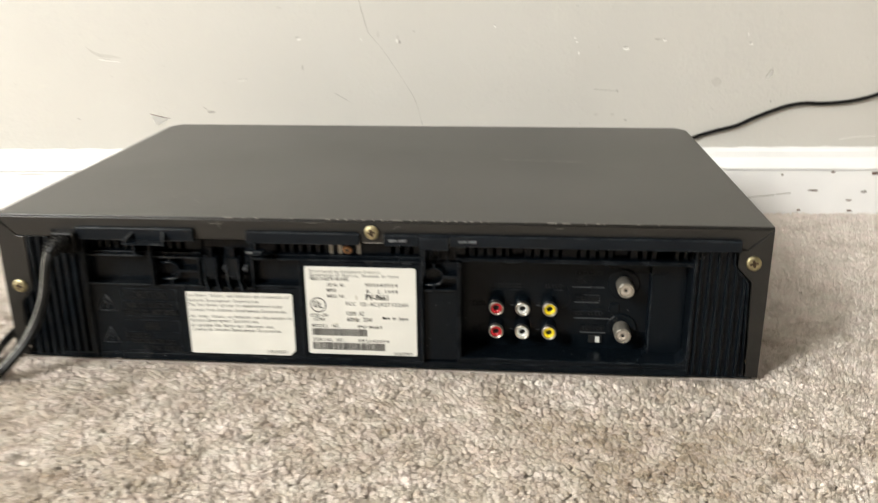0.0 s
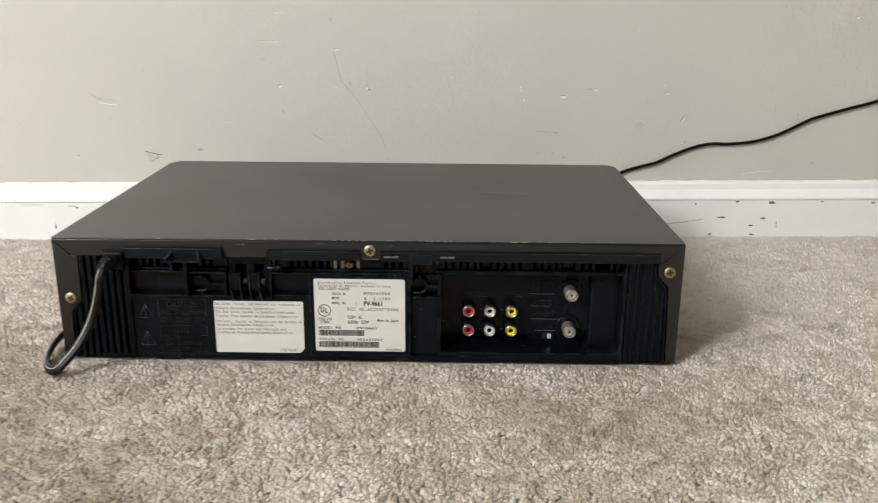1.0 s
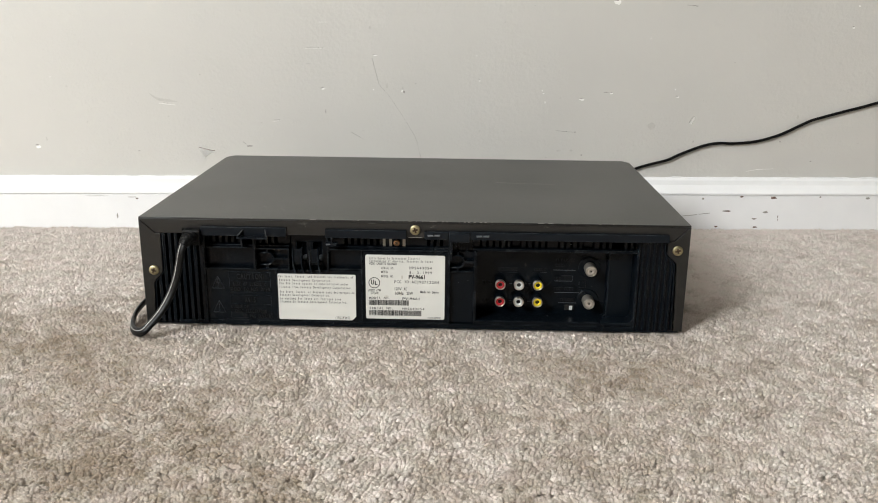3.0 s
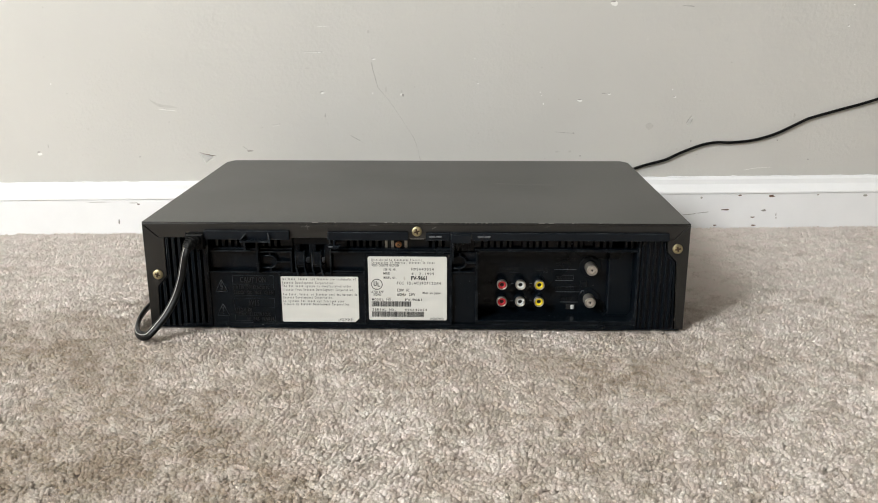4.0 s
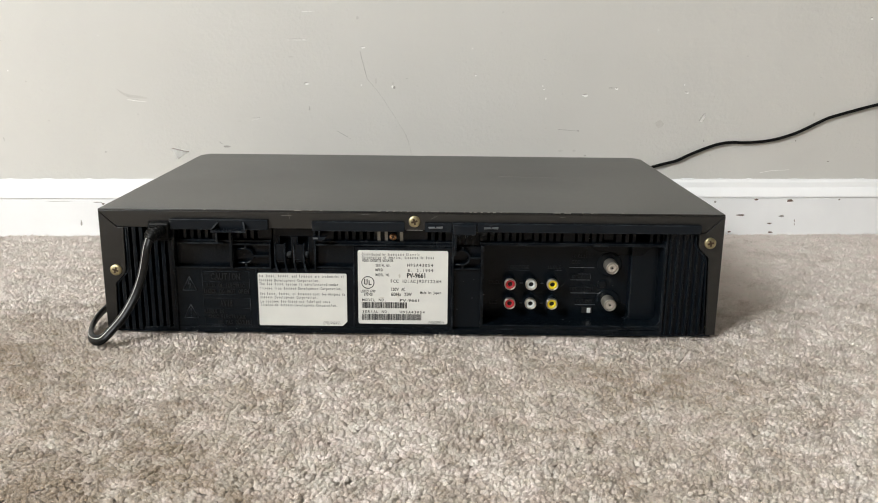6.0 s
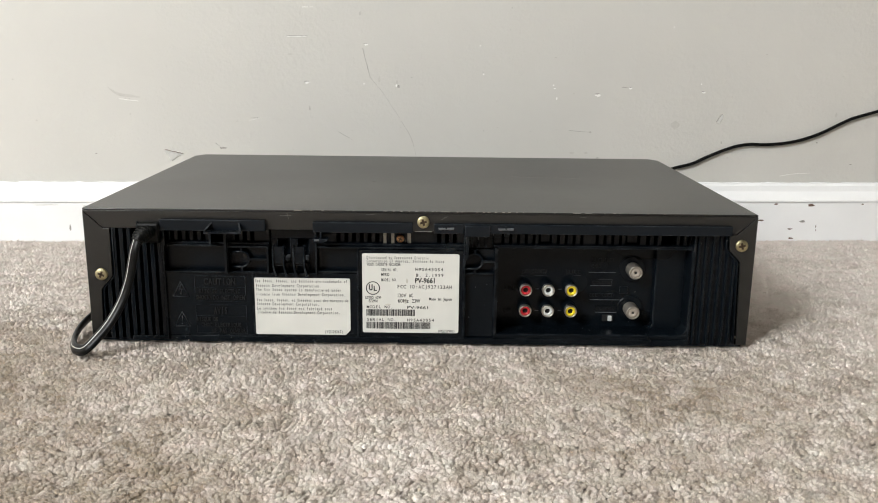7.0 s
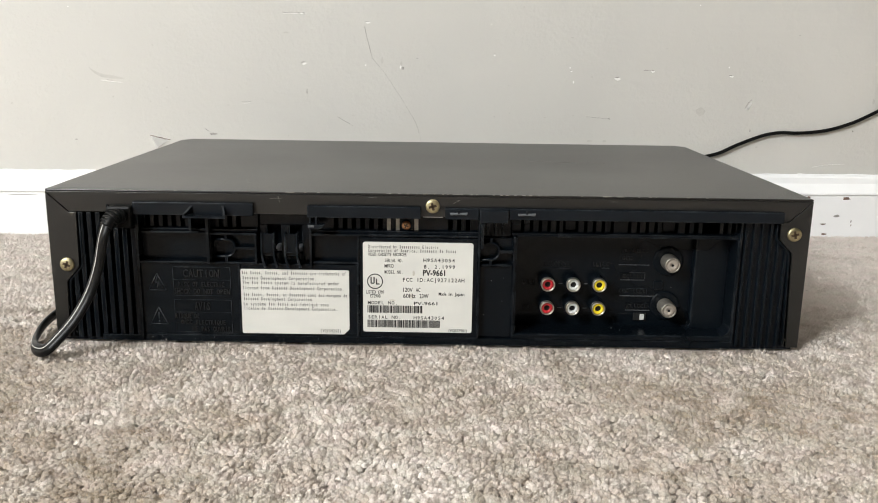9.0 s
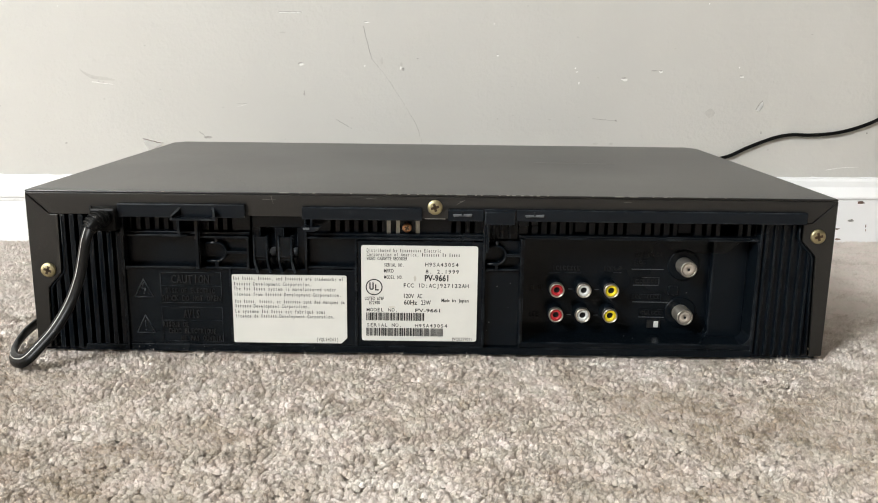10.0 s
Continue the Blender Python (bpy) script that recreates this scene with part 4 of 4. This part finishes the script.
# raised warning plate
bm = B()
for x0, x1, z0, z1, zm in ((-147.3, -113.9, 26.8, 44.2, 36.2), (-147.3, -113.9, 4.6, 24.6, 16.6)):
    for a, b, c, d in ((x0, x1, z1 - 0.4, z1), (x0, x1, zm, zm + 0.4), (x0, x1, z0, z0 + 0.4), (x0, x0 + 0.4, z0, z1), (x1 - 0.4, x1, z0, z1)):
        box(bm, a / 1000, b / 1000, 0.0022, 0.0030, c / 1000, d / 1000)
part("warning_frame", bm, PLASTIC, rear)
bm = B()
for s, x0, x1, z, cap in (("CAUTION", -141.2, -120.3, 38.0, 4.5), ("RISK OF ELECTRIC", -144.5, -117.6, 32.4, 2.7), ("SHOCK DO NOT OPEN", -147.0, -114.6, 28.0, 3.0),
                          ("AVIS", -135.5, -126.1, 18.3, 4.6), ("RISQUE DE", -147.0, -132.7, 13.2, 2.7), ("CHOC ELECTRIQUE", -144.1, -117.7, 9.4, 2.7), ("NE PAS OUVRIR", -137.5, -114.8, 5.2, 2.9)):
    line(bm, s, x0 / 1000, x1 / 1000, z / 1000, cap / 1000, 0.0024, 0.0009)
# same plastic as the panel; near-black puts the relief's shade into colour
part("warning_text", bm, SHADE_BLACK, rear, "raised caution lettering, its shade painted near-black")
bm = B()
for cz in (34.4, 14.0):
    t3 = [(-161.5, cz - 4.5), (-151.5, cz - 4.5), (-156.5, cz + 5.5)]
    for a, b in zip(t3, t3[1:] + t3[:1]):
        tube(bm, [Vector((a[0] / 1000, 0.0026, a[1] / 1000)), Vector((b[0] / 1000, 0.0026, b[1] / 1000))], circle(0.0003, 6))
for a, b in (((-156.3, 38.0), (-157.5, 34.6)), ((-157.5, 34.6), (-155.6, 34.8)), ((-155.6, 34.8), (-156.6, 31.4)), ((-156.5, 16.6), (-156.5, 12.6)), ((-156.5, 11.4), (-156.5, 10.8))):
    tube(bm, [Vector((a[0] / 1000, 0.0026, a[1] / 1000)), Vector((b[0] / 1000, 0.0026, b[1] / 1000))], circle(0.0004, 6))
# paler than the panel: the raised edges' highlights put into the colour
part("warning_sign", bm, LIT_RELIEF, rear, "raised warning triangles")

# ---- paper labels ----
def sheet(name, poly, y, label):
    return part(name, prism(B(), [(x / 1000, z / 1000) for x, z in poly][::-1], y, y + 0.0004), PAPER, vcr, label)


def rounded(x0, x1, z0, z1, r, cut=0.0):
    p = [(x0, z0 + r), (x0 + r * 0.3, z0 + r * 0.3), (x0 + r, z0)]
    p += [(x1 - cut, z0), (x1, z0 + cut)] if cut else [(x1 - r, z0), (x1 - r * 0.3, z0 + r * 0.3), (x1, z0 + r)]
    return p + [(x1, z1 - r), (x1 - r * 0.3, z1 - r * 0.3), (x1 - r, z1), (x0 + r, z1), (x0 + r * 0.3, z1 - r * 0.3), (x0, z1 - r)]


LY = 0.0015
rating = sheet("rating_label", rounded(-37.6, 25.5, 6.8, 60.5, 1.2), LY, "white rating label with black print and two barcodes")
notice = sheet("notice_label", rounded(-108.0, -45.6, 4.8, 43.4, 0.9, 3.2), LY, "white notice label with a cut corner and small print")


def ra(u, v):
    """Place on the rating label from pixel positions in the camera's view."""
    return -37.5 + 63.0 * (u - 645.5) / 207.5, 60.6 - 53.8 * (v - 437.5) / 173.5


NARROW = ("VIDEO CASSETTE RECORDER", "PV-9661", "MFR'D", "120V AC", "60Hz 23W", "Made in Japan", "LISTED 679F", "E72900", "(VQLS7901)")
bm = B()
for s, u0, u1, v, cap, bold in (
        ("Distributed by {10} Electric", 655, 788, 449.5, 1.9, 0), ("Corporation of America, {8} {2} {5}", 655, 821.5, 456.8, 1.9, 0), ("VIDEO CASSETTE RECORDER", 655, 728, 464, 1.8, 0),
        ("SERIAL NO.", 686, 722, 475.5, 1.9, 0), ("MFR'D", 686, 704, 486, 1.9, 0), ("MODEL NO.", 686, 721.5, 497.5, 1.9, 0), ("H9SA43054", 759, 819.6, 474.5, 2.1, 0),
        ("8. 2.1999", 759.5, 820.5, 487, 2.1, 0), ("PV-9661", 758.5, 802, 500.5, 3.3, 0.02), ("FCC ID:ACJ927122AH", 720, 838, 512.5, 2.2, 0),
        ("120V AC", 721.5, 755, 532, 2.4, 0), ("60Hz 23W", 721.5, 771, 544, 2.5, 0), ("Made in Japan", 789, 838.5, 538.5, 1.9, 0), ("LISTED 679F", 651.5, 686, 536.5, 1.9, 0), ("E72900", 659, 679, 544, 1.9, 0),
        ("MODEL NO.", 654, 712, 557, 1.9, 0), ("PV-9661", 742, 788, 557.5, 1.9, 0), ("SERIAL NO.", 654, 719, 585, 1.9, 0), ("H9SA43054", 741.5, 801, 585.5, 1.9, 0), ("(VQLS7901)", 809, 845, 609.3, 1.7, 0)):
    (x0, z), (x1, _) = ra(u0, v), ra(u1, v)
    line(bm, s, x0 / 1000, x1 / 1000, z / 1000, cap / 1000, LY - 0.0001, 0.0, bold + 0.012, s not in NARROW)
part("printing", bm, INK, rating, "black printed lines")
for u0, u1, v0, v1, seed in ((653.5, 758.5, 559.2, 573.5, 1), (653.5, 793.5, 587.3, 602, 2)):
    r2 = random.Random(seed)
    bm = B()
    (x, z1), (xe, z0) = ra(u0, v0), ra(u1, v1)
    while x < xe - 0.6:
        w = r2.choice((0.40, 0.40, 0.42, 0.80))
        q = [bm.verts.new(((x + a) / 1000, LY - 0.0001, b / 1000)) for a, b in ((0, z0), (w, z0), (w, z1), (0, z1))]
        bm.faces.new(q)
        x += w + r2.choice((0.18, 0.2, 0.40))
    part("barcode", bm, INK, rating, "black printed barcode")
bm = B()
cx, cz = ra(668, 512.8)
ring = [(4.0, 4.6)]
for r0, r1 in ring:
    for i in range(40):
        a, b = 2 * math.pi * i / 40, 2 * math.pi * (i + 1) / 40
        bm.faces.new([bm.verts.new(((cx + r * math.cos(t)) / 1000, LY - 0.0001, (cz + r * math.sin(t)) / 1000)) for r, t in ((r0, a), (r1, a), (r1, b), (r0, b))])
for a, b, c, d in ((-2.6, -1.9, -1.0, 2.6), (-0.9, -0.2, -1.0, 2.6), (-2.2, -0.6, -1.5, -0.8), (0.5, 1.2, -1.9, 1.6), (1.2, 2.6, -1.9, -1.2)):
    bm.faces.new([bm.verts.new(((cx + x) / 1000, LY - 0.0001, (cz + z) / 1000)) for x, z in ((a, c), (b, c), (b, d), (a, d))])
part("round_mark", bm, INK, rating, "round printed approval mark")


STAIN = material("label_stain", (0.60, 0.575, 0.515), 0.5, vary=0.06, scale=300)
for u, v, w, h, k in ((737, 541, 10, 15, 1), (741, 497, 5, 12, 2), (666, 524, 9, 3, 3), (700, 549, 16, 4, 4), (690, 573, 9, 4, 5)):
    x, z = ra(u, v)
    r4 = random.Random(60 + k)
    poly = [((x + w * 0.30 / 2 * math.cos(a) * r4.uniform(0.6, 1.1)) / 1000, (z + h * 0.31 / 2 * math.sin(a) * r4.uniform(0.6, 1.1)) / 1000) for a in np.linspace(0, 2 * math.pi, 12, endpoint=False)]
    part("stain", prism(B(), poly[::-1], LY - 0.00005, LY + 0.0002), STAIN, rating, "faint brown stain")
DUST = material("lint", (0.20, 0.20, 0.19), 0.8, vary=0.3, scale=900)
bm = B()
for i in range(24):
    x, y, z = rng.choice(((rng.uniform(52, 174), 21.9, rng.uniform(8, 60)), (rng.uniform(-165, 176), 2.1, rng.uniform(-0.5, 3.0)), (rng.uniform(30, 47), 4.4, rng.uniform(6, 44)), (rng.uniform(52, 174), rng.uniform(4, 20), 6.65)))
    k = rng.uniform(0.08, 0.22)
    box(bm, (x - k) / 1000, (x + k * rng.uniform(0.6, 2.2)) / 1000, (y - 0.1) / 1000, (y + 0.2) / 1000, (z - k * 0.6) / 1000, (z + k * 0.6) / 1000)
tagged(part("dust_specks", bm, DUST, rear, "scattered pale specks of dust"), kind="stuff")


def nb(u, v):
    """Place on the notice label."""
    return -108.0 + 62.3 * (u - 414.5) / 204.5, 43.6 - 38.6 * (v - 490.5) / 121.5


bm = B()
for s, u0, u1, v in (("{3} {5}, {6}, and {8} are trademarks of", 416.5, 614, 500.6), ("{7} Development Corporation.", 417.5, 558, 510.4), ("The {3} {5} system is manufactured under", 417.5, 601, 519),
                     ("license from {7} Development Corporation.", 417.5, 610, 528.8), ("{3} {5}, {6}, et {8} sont des marques de", 418.5, 616, 541.4), ("{7} Development Corporation.", 418.5, 553, 549.6),
                     ("Le système {3} {5} est fabriqué sous", 418.5, 581, 559.2), ("licence de {7} Development Corporation.", 418.5, 598, 567.6), ("(VQLS4265)", 563.5, 604, 608.6)):
    (x0, z), (x1, _) = nb(u0, v), nb(u1, v)
    line(bm, s, x0 / 1000, x1 / 1000, z / 1000, 0.00195, LY - 0.0001, 0.0, 0.012)
part("printing", bm, INK, notice, "small black printed lines")

# ---- power cord ----
cord = thing("power_cord", (-0.205, -0.03, 0.0), "black two-wire power cord plugged into the recorder and looped on carpet", "power cord")
bm = B()
box(bm, -0.1792, -0.1656, -0.0072, 0.004, 0.0680, 0.0803, 0.0012)
plug = part("connector", bm, RUBBER, cord, "black moulded plug")
way = spline([(-0.1712, -0.0066, 0.0752), (-0.1738, -0.0115, 0.0750), (-0.1768, -0.0150, 0.0705)], 8)
bx("socket_rim", PLASTIC, rear, -181.4, -180.2, -1.5, 7, 66.6, 80.6, 0.4)
bx("socket_rim", PLASTIC, rear, -165.2, -163.8, -1.5, 7, 64.6, 80.6, 0.4)
for i, q in enumerate(way[3:15:2]):
    r = 0.0043 - 0.00014 * i
    d = (way[min(4 + 2 * i, len(way) - 1)] - way[2 + 2 * i]).normalized()
    bm = B()
    tube(bm, [q - d * 0.0006, q + d * 0.0006], [(a * 1.35, b) for a, b in circle(r, 14)], Vector((1, 0, 0)))
    part("strain_ring", bm, RUBBER, plug)
bm = B()
tube(bm, way, [(a * 1.3, b) for a, b in circle(0.0034, 14)], Vector((1, 0, 0)))
part("strain_relief", bm, RUBBER, plug, "ribbed black strain relief")
route = spline([(-0.1766, -0.0146, 0.0712), (-0.1782, -0.0165, 0.0650), (-0.1800, -0.0165, 0.0573), (-0.1826, -0.0172, 0.0461), (-0.1872, -0.0200, 0.0329), (-0.1938, -0.0250, 0.0205), (-0.2010, -0.0300, 0.0115), (-0.2080, -0.0320, 0.0050),
                (-0.2175, -0.0240, 0.0030), (-0.2245, -0.0080, 0.0035), (-0.2275, 0.0120, 0.0060), (-0.2285, 0.0400, 0.0060), (-0.2310, 0.1000, 0.0005), (-0.2330, 0.2000, -0.0040), (-0.2280, 0.2750, -0.0070),
                (-0.1900, 0.3050, -0.0080), (-0.0500, 0.3180, -0.0080), (0.0900, 0.3300, -0.0060), (0.1700, 0.3480, 0.0260), (0.2050, 0.3600, 0.0470), (0.2263, 0.3726, 0.0520), (0.2477, 0.3834, 0.0592), (0.2666, 0.3846, 0.0650), (0.2846, 0.3857, 0.0696), (0.2996, 0.3866, 0.0766), (0.3165, 0.3877, 0.0835), (0.3315, 0.3886, 0.0884), (0.3465, 0.3895, 0.0906), (0.3615, 0.3905, 0.0902), (0.3804, 0.3916, 0.0914), (0.3954, 0.3926, 0.0938), (0.4104, 0.3935, 0.0980), (0.4253, 0.3944, 0.1038), (0.4503, 0.3960, 0.1162), (0.4613, 0.3967, 0.1202), (0.4912, 0.3985, 0.1286), (0.5231, 0.4005, 0.1371), (0.5691, 0.4034, 0.1520), (0.6489, 0.4083, 0.1840)], 10)
# a flat cord with a fine groove along each face
peanut = []
for i in range(40):
    a = 2 * math.pi * i / 40
    u, v = 0.0036 * math.cos(a), 0.00185 * math.sin(a)
    if abs(u) < 0.0007:
        v -= math.copysign(0.00025 * (1 - abs(u) / 0.0007), v)
    peanut.append((u, v))
bm = B()
turn_at = 120
tube(bm, route[:turn_at + 1], peanut, Vector((0.93, -0.35, 0.1)))
tube(bm, route[turn_at:], [(a * 0.48, b * 0.88) for a, b in peanut], Vector((0.1, 1.0, 0.35)))
cable = part("cord", bm, RUBBER, cord, "black flat twin cord")
# pale stripe puts the highlight along the cord into the colour
bm = B()
mark = [(-0.0010 + 0.00030 * math.cos(a), 0.00166 + 0.00014 * math.sin(a)) for a in np.linspace(0, 2 * math.pi, 8, endpoint=False)]
tube(bm, route[:turn_at + 1], mark, Vector((0.93, -0.35, 0.1)))
part("glint_stripe", bm, CORD_GLINT, cable, "thin pale stripe painted as the cord's highlight")

# ---- marks on wall and baseboard ----
def scratch(points, r, mat, parent, label="", name="scuff"):
    """A wandering line scored in short strokes that thin out and break."""
    rnd = random.Random(int(abs(points[0][0]) * 7))
    way = spline([(x / 1000, -0.0001, z / 1000) for x, z in points], 9)
    way = [q + Vector((rnd.uniform(-1, 1), 0, rnd.uniform(-1, 1))) * 0.00022 for q in way]
    bm, i = B(), 0
    while i < len(way) - 1:
        n = rnd.randint(3, 8)
        k = r / 1000 * rnd.uniform(0.45, 1.1)
        if len(way[i:i + n + 1]) > 1:
            tube(bm, way[i:i + n + 1], [(a * 0.3, b) for a, b in circle(k, 6)], Vector((0, 1, 0)))
        i += n + (rnd.random() < 0.35)
    return part(name, bm, mat, parent, label)


def blot(x, z, w, h, mat, parent, y=0.0, deep=0.25, seed=0, name="scuff"):
    """A small flat chip of uneven outline."""
    r = random.Random(seed)
    poly = [((x + w / 2 * math.cos(a) * r.uniform(0.55, 1.1)) / 1000, (z + h / 2 * math.sin(a) * r.uniform(0.55, 1.1)) / 1000) for a in np.linspace(0, 2 * math.pi, 11, endpoint=False)]
    return part(name, prism(B(), poly[::-1], y / 1000 - deep / 1000, y / 1000 + 0.0002), mat, parent)
def on_wall(ob):
    ob.matrix_basis = ROOM
    return ob


# dents and chips: pale lit side and shaded upper edge put into colour
DENTS = [(-33.6, 148.0, 2.2, 3.4, 1), (-125.2, 150.3, 5, 3, 2), (178.7, 139.6, 7, 3.4, 3), (213.1, 147.0, 5, 2.6, 4), (213.5, 250, 9, 6, 5), (-459.7, 81.0, 6, 5, 6),
         (-64.9, 188.8, 6, 1.8, 7), (56.9, 160.4, 2.5, 2.5, 8), (292.0, 143.2, 5, 2.2, 9), (492.4, 224.3, 3, 3, 10), (134.8, 135.9, 2, 3, 11), (132.4, 146.3, 3, 1.5, 12)]
for x, z, w, h, k in DENTS:
    on_wall(blot(x, z, w, h, PLASTER_LIT, wall_north, seed=k, name="lit_chip"))
    if w >= 2.5:
        on_wall(blot(x - 0.12 * w, z + 0.42 * h, w * 0.85, h * 0.4, SCUFF_SHADE, wall_north, seed=k + 70, deep=0.30, name="chip_shade"))
for x, z, w, h, k in ((-51.1, 154.2, 3.0, 8, 18), (-33.1, 151.2, 3, 5, 19), (206.5, 148.0, 8, 1.2, 20), (-123.3, 124.0, 2, 6, 21), (-213.4, 82.7, 8, 3.2, 22), (-343.6, 76.5, 3, 1.6, 23), (263.8, 108.8, 11, 9, 24), (153.6, 78.6, 7, 2.5, 25), (169, 78.7, 4, 3.4, 26), (181.3, 73.4, 3, 2, 27),
                      (315.7, 90.5, 2, 3, 28), (439.7, 120.1, 3, 6, 29), (421.9, 90.6, 2, 2, 30), (-141.6, 178.6, 7, 2, 31), (172.4, 100.8, 3, 2, 32), (-70.3, 219.6, 3, 5, 33), (-31.5, 147, 3, 4, 34), (213.5, 252, 5, 6, 35), (-127.5, 151.0, 2, 1.6, 36)):
    on_wall(blot(x, z, w, h, FAINT if w * h > 12 and k != 22 else SCUFF_SHADE, wall_north, seed=k, deep=0.08))
CRACK = [(-68.1, 185.0), (-65.1, 173.1), (-60.7, 156.0), (-49.9, 143.4), (-38.3, 126.7), (-25.8, 107.2), (-17.2, 91.4), (-11.2, 69.5)]
on_wall(scratch(CRACK[:3], 0.36, SCUFF_SHADE, wall_north, "thin grey scratch in the paint", "scratch"))
on_wall(scratch(CRACK[2:], 0.2, SCUFF_SHADE, wall_north, "", "scratch"))
# close pale and dark pairs paint a scratch's lit and shaded sides
for pts, r, mat in (([(-144.2, 196.1), (-123.9, 196.3)], 0.45, PLASTER_LIT), ([(-144.4, 197.0), (-124.5, 197.2)], 0.22, SCUFF_SHADE), ([(-185.6, 113.8), (-177.0, 114.2)], 0.2, SCUFF_SHADE), ([(-128.1, 225.2), (-116.8, 225.3)], 0.35, PLASTER_LIT), ([(-94.0, 100.1), (-79.7, 91.6)], 0.3, SCUFF_SHADE), ([(-185.3, 111.2), (-176.8, 113.2)], 0.35, PLASTER_LIT),
                    ([(-221.5, 87.9), (-216.5, 84.0)], 0.3, SCUFF_SHADE), ([(149.7, 102.6), (172.4, 100.8)], 0.4, SCUFF_SHADE), ([(293.8, 247.9), (306.8, 246.9)], 0.5, SCUFF_SHADE), ([(384.2, 54.3), (401.0, 56.6), (418.0, 57.3)], 0.28, PLASTER_LIT), ([(-449, 88), (-449, 92)], 0.4, SCUFF_SHADE)):
    on_wall(scratch(pts, r, mat, wall_north, "", "scratch"))
# rubbed smear and the two torn flaps of paint


def stroke(points, widths, mat, name):
    """A flat rubbed stroke of changing width."""
    rnd = random.Random(3)
    way = spline([(x, 0, z) for x, z in points], 6)
    half = [np.interp(i, np.linspace(0, len(way) - 1, len(widths)), widths) / 2 * rnd.uniform(0.75, 1.15) for i in range(len(way))]
    poly = [(q.x, q.z + h) for q, h in zip(way, half)] + [(q.x, q.z - h * 0.8) for q, h in reversed(list(zip(way, half)))]
    return on_wall(part(name, prism(B(), [(x / 1000, z / 1000) for x, z in poly], -0.00006, 0.0002), mat, wall_north, "faint grey rubbed stroke"))


stroke([(-327, 144.5), (-322.5, 140.2), (-315, 136.6), (-306, 135.4), (-295, 134.2)], (0.6, 3.0, 3.6, 3.6, 1.2), FAINT, "smear")
on_wall(scratch([(-316, 132.6), (-305, 131.2), (-297, 130.4)], 0.35, PLASTER_LIT, wall_north, "", "scratch"))
for x, z in ((-310, 133.0), (-306, 132.4)):
    on_wall(blot(x, z, 1.4, 1.2, SCUFF_SHADE, wall_north, seed=int(-x), deep=0.08))
# shallow pits and specks left by years of knocks
r3 = random.Random(9)
for i in range(60):
    x, z = r3.uniform(-460, 520), r3.uniform(60, 300)
    k = r3.random()
    on_wall(blot(x, z, r3.uniform(1.2, 3.4), r3.uniform(0.8, 2.2), FAINT if k < 0.85 else (PLASTER_LIT if k < 0.92 else SCUFF_SHADE), wall_north, seed=200 + i, deep=0.06, name="pock_mark"))


def flap(pts, out):
    """A torn flap of paint that stands off the wall along its lifted edge."""
    bm = B()
    v = [bm.verts.new((x / 1000, -o / 1000, z / 1000)) for (x, z), o in zip(pts, out)]
    bm.faces.new(v)
    bmesh.ops.solidify(bm, geom=bm.faces[:], thickness=0.0003)
    return on_wall(part("paint_flap", bm, PLASTER_LIT, wall_north, "torn flap of paint"))


# pale flaps under dark lines: their light and shade are in the colour
flap([(-273.3, 80.3), (-255.3, 76.5), (-262, 73.0), (-267.5, 69.0)], (0.1, 0.1, 0.5, 0.9))
on_wall(scratch([(-273.6, 80.9), (-264, 78.6), (-255.0, 76.7)], 0.5, BROWN, wall_north, "", "scratch"))
flap([(309.0, 111.4), (314.6, 120.8), (315.2, 117.0), (311.6, 110.8)], (0.1, 0.1, 0.6, 0.6))
on_wall(scratch([(308.4, 112.2), (311, 117.2), (314.6, 121.0)], 0.45, SCUFF_SHADE, wall_north, "", "scratch"))


def on_board(x, z, w, h, mat, seed):
    return on_wall(blot(x, z, w, h, mat, baseboard, y=-12.5, deep=0.12, seed=seed))


for x, z, w, h, k in ((416.9, 24.0, 10, 4, 40), (361.6, 7.4, 12, 2.2, 41), (424.8, 0.7, 1.2, 4, 42), (425.3, -3.5, 1.2, 2.5, 43), (396.2, -2.2, 7, 2, 44), (397.8, -12.5, 8, 2.4, 45), (377.7, 25.4, 5, 2, 46), (474.7, 25.2, 3, 2, 47), (-347.2, 21.8, 4, 2.5, 48), (350, -12, 5, 2, 51)):
    on_board(x, z, w, h, BROWN, k)
for x, z, w, h, k in ((409.0, 6.2, 7, 3, 50), (533.3, 23.6, 6, 4, 52), (-372.0, 0.5, 2.2, 8, 53), (330.4, 22.8, 3, 3, 54), (-352, 23.5, 14, 1, 55), (-395, 24.8, 30, 0.8, 56)):
    on_board(x, z, w, h, SCUFF_SHADE, k)
ob = scratch([(300, 0.4), (320, 2.6), (340.6, 5.2)], 0.5, SCUFF_SHADE, baseboard, "thin dark scratch", "scratch")
ob.matrix_basis = ROOM @ Matrix.Translation((0, -0.0125, 0))
